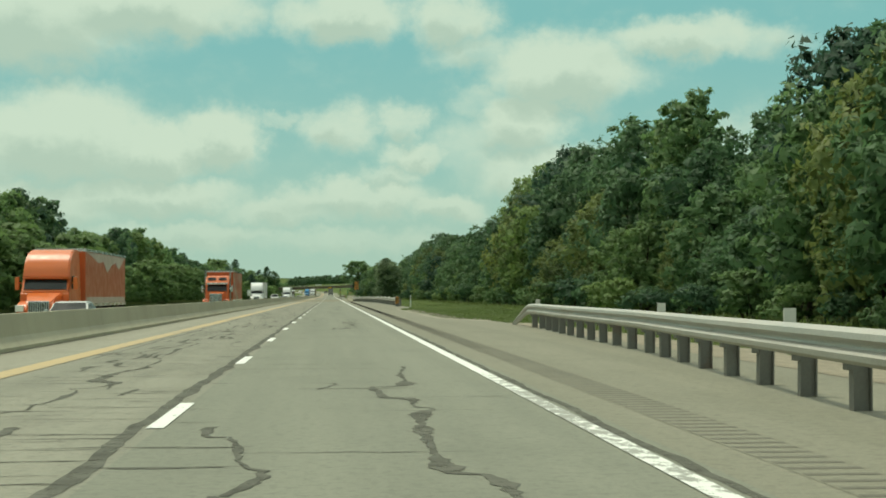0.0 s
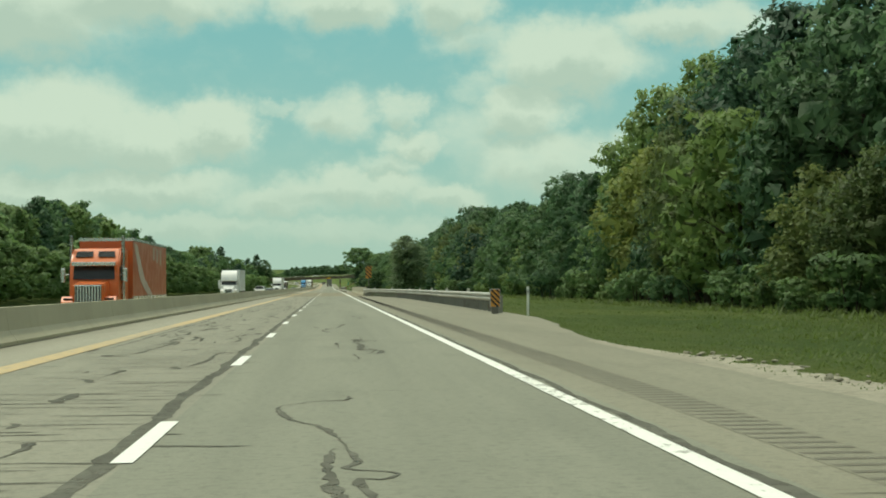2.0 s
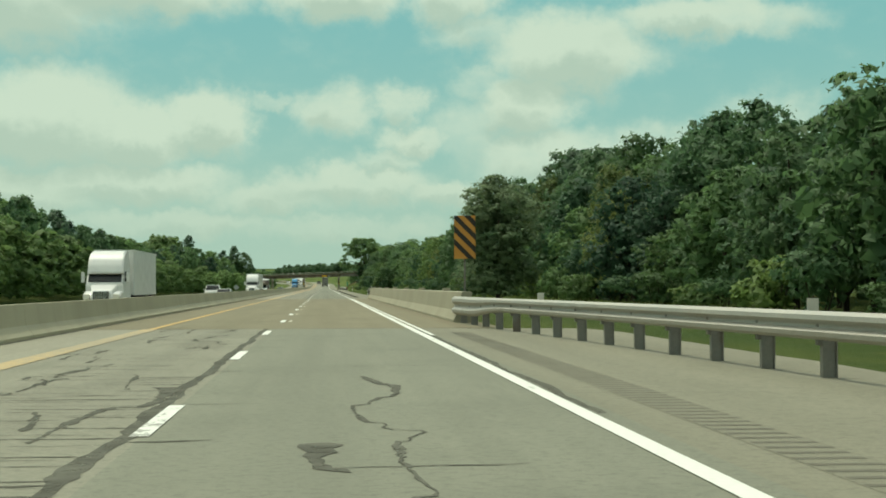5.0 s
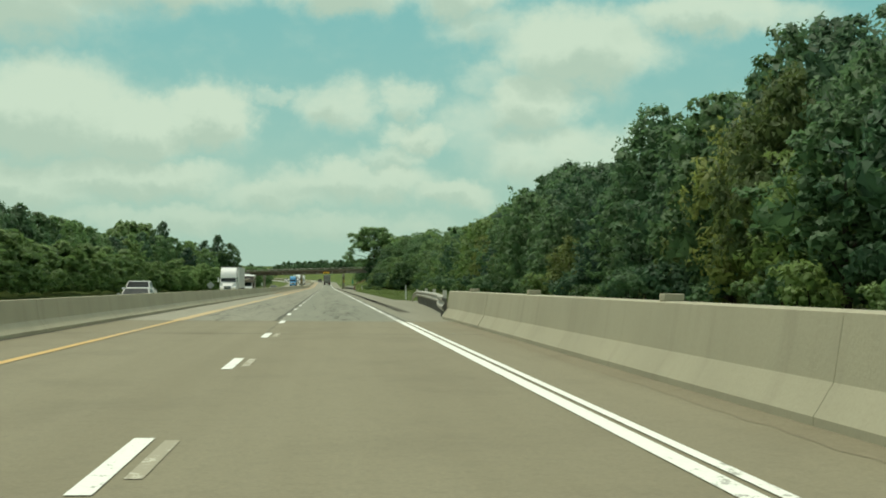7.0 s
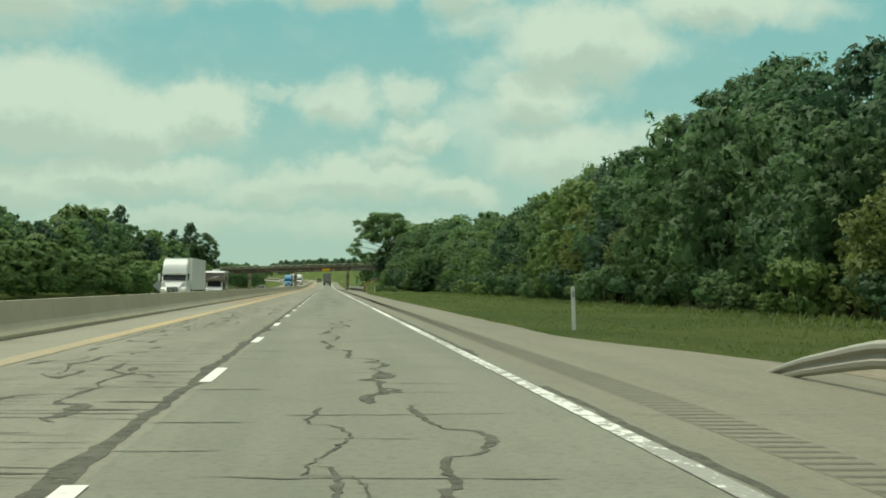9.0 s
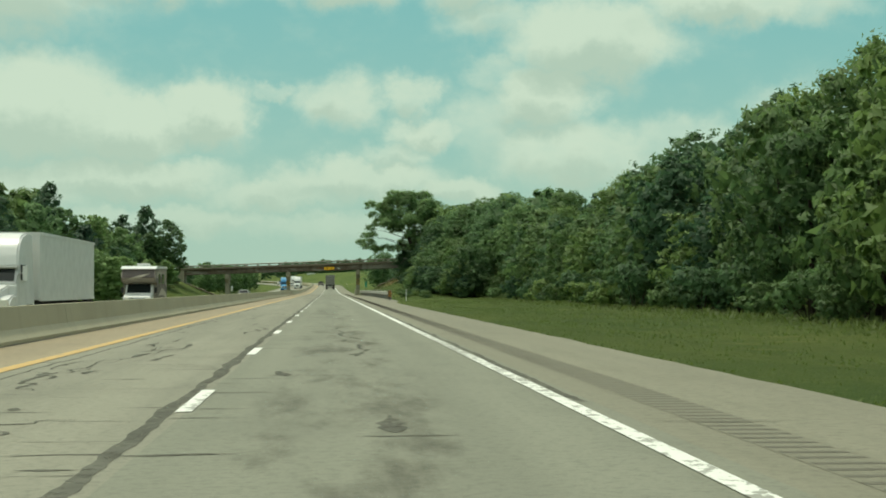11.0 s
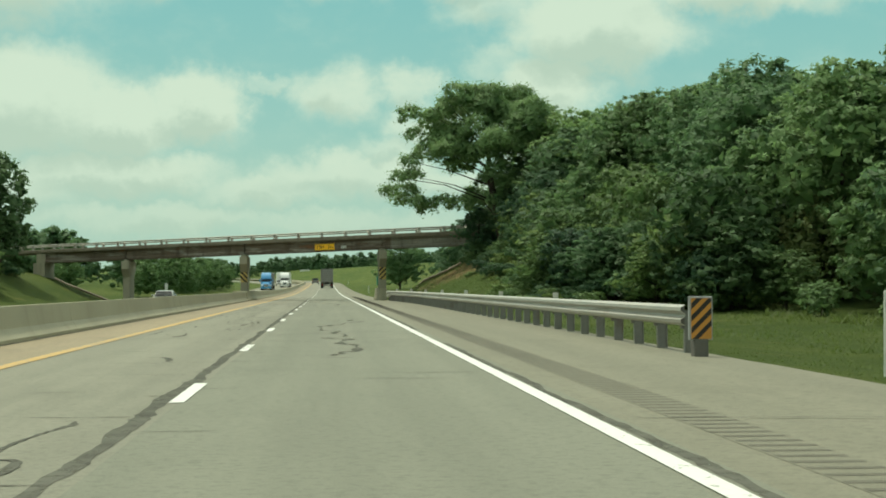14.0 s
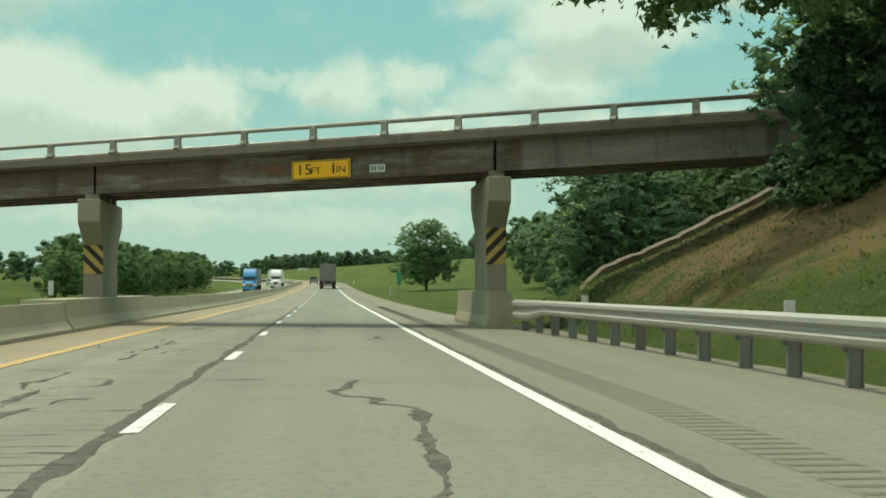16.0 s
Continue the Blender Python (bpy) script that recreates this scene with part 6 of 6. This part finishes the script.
def car(name, m, paint, label, style="sedan"):
    t = thing(name, m, label, "car" if style != "pickup" else "pickup truck", "cars on the highway")
    shapes = {"sedan": ([(0.0, 0.35), (0.02, 0.62), (0.25, 0.72), (1.35, 0.92), (3.6, 0.98), (4.6, 0.95), (4.7, 0.6), (4.6, 0.32)], [(1.2, 0.90), (1.95, 1.40), (3.1, 1.44), (4.05, 0.96)], 0.88, 4.7),
              "suv": ([(0.0, 0.4), (0.03, 0.85), (0.2, 1.0), (1.3, 1.1), (4.5, 1.15), (4.65, 0.6), (4.6, 0.4)], [(1.15, 1.08), (1.85, 1.72), (4.2, 1.74), (4.55, 1.15)], 0.93, 4.7),
              "pickup": ([(0.0, 0.5), (0.02, 1.0), (0.15, 1.12), (1.45, 1.18), (5.6, 1.2), (5.7, 0.75), (5.6, 0.5)], [(1.4, 1.16), (2.05, 1.84), (3.5, 1.86), (3.7, 1.18)], 0.98, 5.8)}
    low, top, half, long = shapes[style]
    bm = bmesh.new()
    prism(bm, low, -half, half, "x")
    for v in bm.verts:
        if v.co.y < 0.4:
            v.co.x *= 0.9
    bmesh.ops.bevel(bm, geom=list(bm.edges), offset=0.06, segments=2, affect="EDGES")
    body = piece("body", bm, paint, t)
    bm = bmesh.new()
    prism(bm, top, -half * 0.94, half * 0.94, "x")
    for v in bm.verts:
        if v.co.z > 1.3:
            v.co.x *= 0.84
    bmesh.ops.bevel(bm, geom=list(bm.edges), offset=0.05, segments=2, affect="EDGES")
    piece("cabin", bm, paint, t)
    (ya, za), (yb, zb), (yc, zc), (yd, zd) = top
    w0, w1 = half * 0.86, half * 0.72
    k = lambda a, b, f: a + (b - a) * f
    for name, pts in (("windshield", ((-w0, k(ya, yb, 0.12), k(za, zb, 0.12)), (w0, k(ya, yb, 0.12), k(za, zb, 0.12)), (w1, k(ya, yb, 0.92), k(za, zb, 0.92)), (-w1, k(ya, yb, 0.92), k(za, zb, 0.92)))),
                      ("rear_window", ((-w0, k(yd, yc, 0.15), k(zd, zc, 0.15)), (w0, k(yd, yc, 0.15), k(zd, zc, 0.15)), (w1, k(yd, yc, 0.9), k(zd, zc, 0.9)), (-w1, k(yd, yc, 0.9), k(zd, zc, 0.9))))):
        bm = bmesh.new()
        s = -1 if name == "windshield" else 1
        g = bm.faces.new([bm.verts.new((x, y + s * 0.03, z + 0.02)) for x, y, z in pts])
        bmesh.ops.solidify(bm, geom=[g], thickness=0.02)
        piece(name, bm, GLASS, t)
    for s in (-1, 1):
        bm = bmesh.new()
        g = bm.faces.new([bm.verts.new((s * (half * (0.955 if z < 1.3 else 0.80) + 0.012), y, z)) for y, z in ((ya + 0.35, za + 0.07), (yb + 0.05, zb - 0.07), (yc - 0.05, zc - 0.07), (yd - 0.25, zd + 0.06))])
        bmesh.ops.solidify(bm, geom=[g], thickness=0.02)
        piece("side_window", bm, GLASS, t)
        bm = bmesh.new()
        z = low[1][1]
        box(bm, s * half * 0.72 - 0.17, -0.03, z - 0.16, s * half * 0.72 + 0.17, 0.2, z + 0.02, 0.04)
        piece("headlight", bm, LAMP, t)
        bm = bmesh.new()
        box(bm, s * half * 0.80 - 0.12, long - 0.12, z - 0.02, s * half * 0.80 + 0.12, long + 0.02, z + 0.14, 0.03)
        piece("tail_lamp", bm, RED_LAMP, t)
        bm = bmesh.new()
        box(bm, s * (half + 0.1) - 0.1, yb - 0.35, za + 0.05, s * (half + 0.1) + 0.1, yb - 0.2, za + 0.2, 0.03)
        piece("mirror", bm, paint, t)
        for y in (0.95, long - 1.05):
            wheel(t, s * (half - 0.1), y, 0.33 if style == "sedan" else 0.39, 0.22)
    bm = bmesh.new()
    z = low[1][1]
    box(bm, -half * 0.5, -0.025, z - 0.26, half * 0.5, 0.06, z - 0.06, 0.03)
    piece("grille", bm, CHROME if style == "pickup" else DARK, t)
    return t


def on_other(x, y):
    s = along(x, y, LOWER) * U
    return Matrix.Translation(s) @ pose(0, 0, 0, 0, 0, heading(y))


SPLASH = [[(0.02, 0.98), (0.97, 0.98), (0.90, 0.86), (0.80, 0.70), (0.72, 0.85), (0.62, 0.80), (0.50, 0.62), (0.40, 0.84), (0.28, 0.80), (0.18, 0.88)], [(0.02, 0.0), (0.98, 0.0), (0.98, 0.14), (0.02, 0.14)]]
SWOOSH = [[(0.02, 0.95), (0.10, 0.95), (0.30, 0.35), (0.55, 0.02), (0.40, 0.02), (0.18, 0.30)], [(0.55, 0.70), (0.60, 0.70), (0.60, 0.95), (0.55, 0.95)], [(0.66, 0.66), (0.71, 0.66), (0.71, 0.93), (0.66, 0.93)], [(0.77, 0.62), (0.82, 0.62), (0.82, 0.92), (0.77, 0.92)]]
semi("semi_truck", on_other(-14.3, 85), ORANGE, ORANGE_DEEP, "orange semi truck with an orange box trailer splashed with white", "aero", 15.5, SPLASH)
car("car", on_other(-10.8, 72), SILVER, "silver sedan car in the oncoming lanes", "sedan")
semi("semi_truck", on_other(-10.9, 168), ORANGE, ORANGE_DEEP, "orange long-nosed semi truck with chrome stacks and a decorated trailer", "classic", 15.5, SWOOSH)
semi("semi_truck", on_other(-14.3, 331), WHITE, WHITE, "white semi truck with a plain white box trailer", length=13.5)
car("pickup_truck", on_other(-14.3, 438), WHITE, "white pickup truck in the oncoming lanes", "pickup")
car("car", on_other(-10.8, 408), SILVER, "pale grey sedan car in the oncoming lanes", "sedan")
semi("semi_truck", on_other(-14.3, 557), WHITE, WHITE, "white semi truck with a dirty white box trailer")
car("car", on_other(-14.3, 770), SILVER, "silver sedan car passing under the bridge", "sedan")
semi("semi_truck", on_other(-13.9, 1018), BLUE, GREY_BOX, "blue semi truck with a grey trailer")
semi("semi_truck", on_other(-11.0, 1090), WHITE, WHITE, "far white semi truck on the bend")
car("car", on_other(-13.9, 1150), SILVER, "far silver car on the bend", "suv")
semi("semi_truck", on_other(-11.0, 1200), WHITE, WHITE, "far white semi truck on the bend")
car("car", on_other(-13.9, 1250), WHITE, "far white car on the bend", "suv")


def motorhome(m):
    t = thing("motorhome", m, "dark brown and tan motorhome with a white roof edge", "motorhome", "")
    bm = bmesh.new()
    prism(bm, [(1.9, 0.6), (1.9, 1.95), (0.9, 2.15), (0.75, 2.45), (1.1, 3.05), (1.9, 3.2), (8.6, 3.25), (8.7, 0.6)], -1.22, 1.22, "x")
    bmesh.ops.bevel(bm, geom=list(bm.edges), offset=0.08, segments=2, affect="EDGES")
    body = piece("house_body", bm, gloss("tan_house_paint", (0.26, 0.22, 0.18), 0.45), t)
    bm = bmesh.new()
    prism(bm, [(0.95, 3.08), (1.1, 3.16), (1.9, 3.30), (8.65, 3.34), (8.75, 3.16), (1.9, 3.10)], -1.27, 1.27, "x")
    piece("roof_edge", bm, WHITE, t, "white roof cap")
    brown = gloss("brown_graphic_paint", (0.09, 0.07, 0.06), 0.5)
    for s in (-1, 1):
        bm = bmesh.new()
        bm.faces.new([bm.verts.new((s * 1.235, y, z)) for y, z in ((1.2, 2.3), (1.9, 3.0), (6.0, 2.3), (8.5, 1.7), (8.5, 0.8), (2.0, 0.8), (2.0, 1.95))])
        piece("side_graphic", bm, brown, body, "dark brown wave graphic")
    bm = bmesh.new()
    bm.faces.new([bm.verts.new(p) for p in ((-1.14, 0.745, 2.46), (1.14, 0.745, 2.46), (1.12, 1.06, 3.02), (-1.12, 1.06, 3.02))])
    piece("front_graphic", bm, brown, body)
    cream = gloss("cream_graphic_paint", (0.42, 0.37, 0.29), 0.5)
    bm = bmesh.new()
    bm.faces.new([bm.verts.new(p) for p in ((-1.05, 0.89, 2.20), (-0.2, 0.89, 2.20), (0.35, 0.74, 2.52), (0.9, 0.90, 2.78), (0.1, 0.80, 2.62), (-0.5, 0.735, 2.44))])
    piece("front_swoosh", bm, cream, body, "cream swoosh over the cab")
    for s in (-1, 1):
        bm = bmesh.new()
        for pts in (((2.6, 1.1), (5.2, 1.75), (8.3, 1.25), (8.3, 0.95), (5.4, 1.2)), ((1.5, 2.45), (2.3, 2.95), (3.1, 2.85), (2.2, 2.4))):
            bm.faces.new([bm.verts.new((s * 1.242, y, z)) for y, z in pts])
        piece("side_swoosh", bm, cream, body, "cream wave on the side")
        for y0, y1 in ((2.9, 3.9), (5.2, 6.6)):
            bm = bmesh.new()
            box(bm, s * 1.235 - 0.02, y0, 2.0, s * 1.235 + 0.02, y1, 2.75, 0.015)
            piece("side_window", bm, GLASS, t)
    bm = bmesh.new()
    prism(bm, [(0.0, 0.5), (0.0, 1.0), (0.3, 1.15), (1.1, 1.3), (1.75, 2.05), (2.2, 2.1), (2.2, 0.5)], -0.98, 0.98, "x")
    bmesh.ops.bevel(bm, geom=list(bm.edges), offset=0.06, segments=2, affect="EDGES")
    piece("cab", bm, WHITE, t)
    bm = bmesh.new()
    g = bm.faces.new([bm.verts.new(p) for p in ((-0.85, 1.10, 1.36), (0.85, 1.10, 1.36), (0.8, 1.62, 1.98), (-0.8, 1.62, 1.98))])
    bmesh.ops.solidify(bm, geom=[g], thickness=0.04)
    piece("windshield", bm, GLASS, t)
    bm = bmesh.new()
    box(bm, -0.45, 3.6, 3.22, 0.45, 4.6, 3.52, 0.06)
    piece("roof_air_conditioner", bm, WHITE, t)
    bm = bmesh.new()
    box(bm, -0.6, -0.04, 0.72, 0.6, 0.06, 1.0, 0.03)
    piece("grille", bm, CHROME, t)
    for s in (-1, 1):
        bm = bmesh.new()
        box(bm, s * 0.78 - 0.14, -0.03, 0.78, s * 0.78 + 0.14, 0.15, 1.0, 0.03)
        piece("headlight", bm, LAMP, t)
        bm = bmesh.new()
        box(bm, s * 1.2 - 0.1, 1.35, 1.35, s * 1.2 + 0.1, 1.45, 1.75, 0.03)
        piece("mirror", bm, DARK, t)
        for y in (0.95, 6.2):
            wheel(t, s * 0.92, y, 0.4, 0.3)


motorhome(on_other(-14.2, 613))


def ahead(x, y):
    s = along(x, y, 0.0) * U
    return Matrix.Translation(s) @ pose(0, 0, 0, math.degrees(math.atan(bend(y + 4)[1] - bend(y + 3)[1])), 0, heading(y))


lorry = thing("truck", ahead(1.75, 984) @ pose(0, 16.5, 0, 0, 0, 180), "dark grey truck with a slatted trailer seen from behind", "truck", "trucks on the highway")
body = trailer(lorry, 2.6, 13.9, 2.58, 3.2, DARK, GREY_BOX, 4.0, 1.2)
bm = bmesh.new()
for z in (1.6, 2.0, 2.4, 2.8, 3.2, 3.6):
    box(bm, -1.26, 16.5, z, 1.26, 16.54, z + 0.10)
piece("slat", bm, gloss("light_slat_grey", (0.26, 0.25, 0.23), 0.6), body)
bm = bmesh.new()
prism(bm, [(0.0, 0.6), (0.1, 1.6), (0.8, 2.9), (2.4, 3.0), (2.4, 0.6)], -1.2, 1.2, "x")
piece("cab", bm, WHITE, lorry)
for s in (-1, 1):
    wheel(lorry, s * 1.0, 1.2, 0.5, 0.32)
car("suv", ahead(-1.8, 1110) @ pose(0, 4.7, 0, 0, 0, 180), GREY_BOX, "dark grey car in the passing lane ahead", "suv")


# ---------------------------------------------------------------- grass
BLADE = leaf_mat("grass_blades", (0.082, 0.135, 0.032), (0.145, 0.195, 0.052))


def grass():
    """Tufts along the verges, thickest at the pavement's edge and at the foot of the woods."""
    r = np.random.RandomState(3)
    spots = []
    for y0, y1, n in ((60, 150, 5200), (124, 262, 2600), (366, 640, 9500), (636, 765, 8200), (40, 64, 600)):
        y = r.uniform(y0, y1, n)
        k = r.uniform(0, 1, n) ** 1.7
        for a, b in zip(y, k):
            e = edge_of_shoulder(a)
            if 225 < a < 364:
                continue
            spots.append((e + 0.02 + b * 13.5, a, 0.05 + 0.15 * b * r.uniform(0.5, 1.3)))
    for y in r.uniform(60, 690, 4500):
        spots.append((20.5 + 3.2 * r.uniform(), y, r.uniform(0.2, 0.5)))
    for y in r.uniform(690, 770, 5200):
        spots.append((r.uniform(9, 18), y, r.uniform(0.03, 0.10)))
    vs, fs = [], []
    for x, y, h in spots:
        z = ground_height(x, y) - 0.03
        for j in range(4):
            a = r.uniform(0, 6.28)
            dx, dy = math.cos(a), math.sin(a)
            w = 0.025 + 0.06 * h
            lean = h * r.uniform(0.6, 1.5)
            ox, oy = r.uniform(-0.16, 0.16, 2)
            k = len(vs)
            q = r.uniform(0.6, 1.2) * h
            for px, py, pz in ((x + ox - dy * w, y + oy + dx * w, z), (x + ox + dy * w, y + oy - dx * w, z), (x + ox + dx * lean, y + oy + dy * lean, z + q)):
                vs.append((px * U, py * U, pz * U))
            fs.append((k, k + 1, k + 2))
    me = bpy.data.meshes.new("grass")
    me.from_pydata(vs, [], fs)
    me.materials.append(BLADE)
    tagged(new("grass", me), "uneven green grass tufts on the verge", "grass", kind="stuff")


grass()


def crumbled_edge():
    """Broken pale pavement and loose chunks between the shoulder and the grass."""
    r = random.Random(21)
    bm = bmesh.new()
    rows = []
    y = 63.0
    while y < 120.0:
        e = edge_of_shoulder(y)
        fade = soft(y, 63, 70) * (1 - soft(y, 112, 120))
        w = (0.55 + 0.45 * noise.noise(Vector((y * 0.8, 1.0, 0.0))) + 0.25 * noise.noise(Vector((y * 3.1, 4.0, 0.0)))) * fade
        rows.append([along(e - 0.45, y, -0.0275), along(e - 0.22, y, -0.028), along(e + 0.15 * fade, y, -0.03 - 0.03 * (1 - fade)), along(e + max(0.05, w), y, -0.035 - 0.1 * (1 - fade)), along(e + max(0.05, w) + 0.12, y, -0.16)])
        y += 0.3
    sweep(bm, rows)
    for i in range(150):
        y = r.uniform(68, 114)
        x = edge_of_shoulder(y) + r.uniform(0.1, 0.75)
        s = r.uniform(0.015, 0.055)
        made = bmesh.ops.create_icosphere(bm, subdivisions=1, radius=s)["verts"]
        for v in made:
            v.co.x *= r.uniform(0.9, 1.5)
            v.co.z *= 0.55
            v.co += Vector((x, y, 0.0)) + Vector((r.uniform(-1, 1), r.uniform(-1, 1), r.uniform(-1, 1))) * s * 0.2
    tagged(part("crumbled_edge", bm, CRUMBLE), "crumbled pale pavement edge with loose chunks", "gravel", kind="stuff")


CRUMBLE = pavement_mat("crumbled_pale_asphalt", (0.29, 0.275, 0.20), (0.36, 0.34, 0.255), (0.19, 0.175, 0.125), 22.0, 1.2)
crumbled_edge()
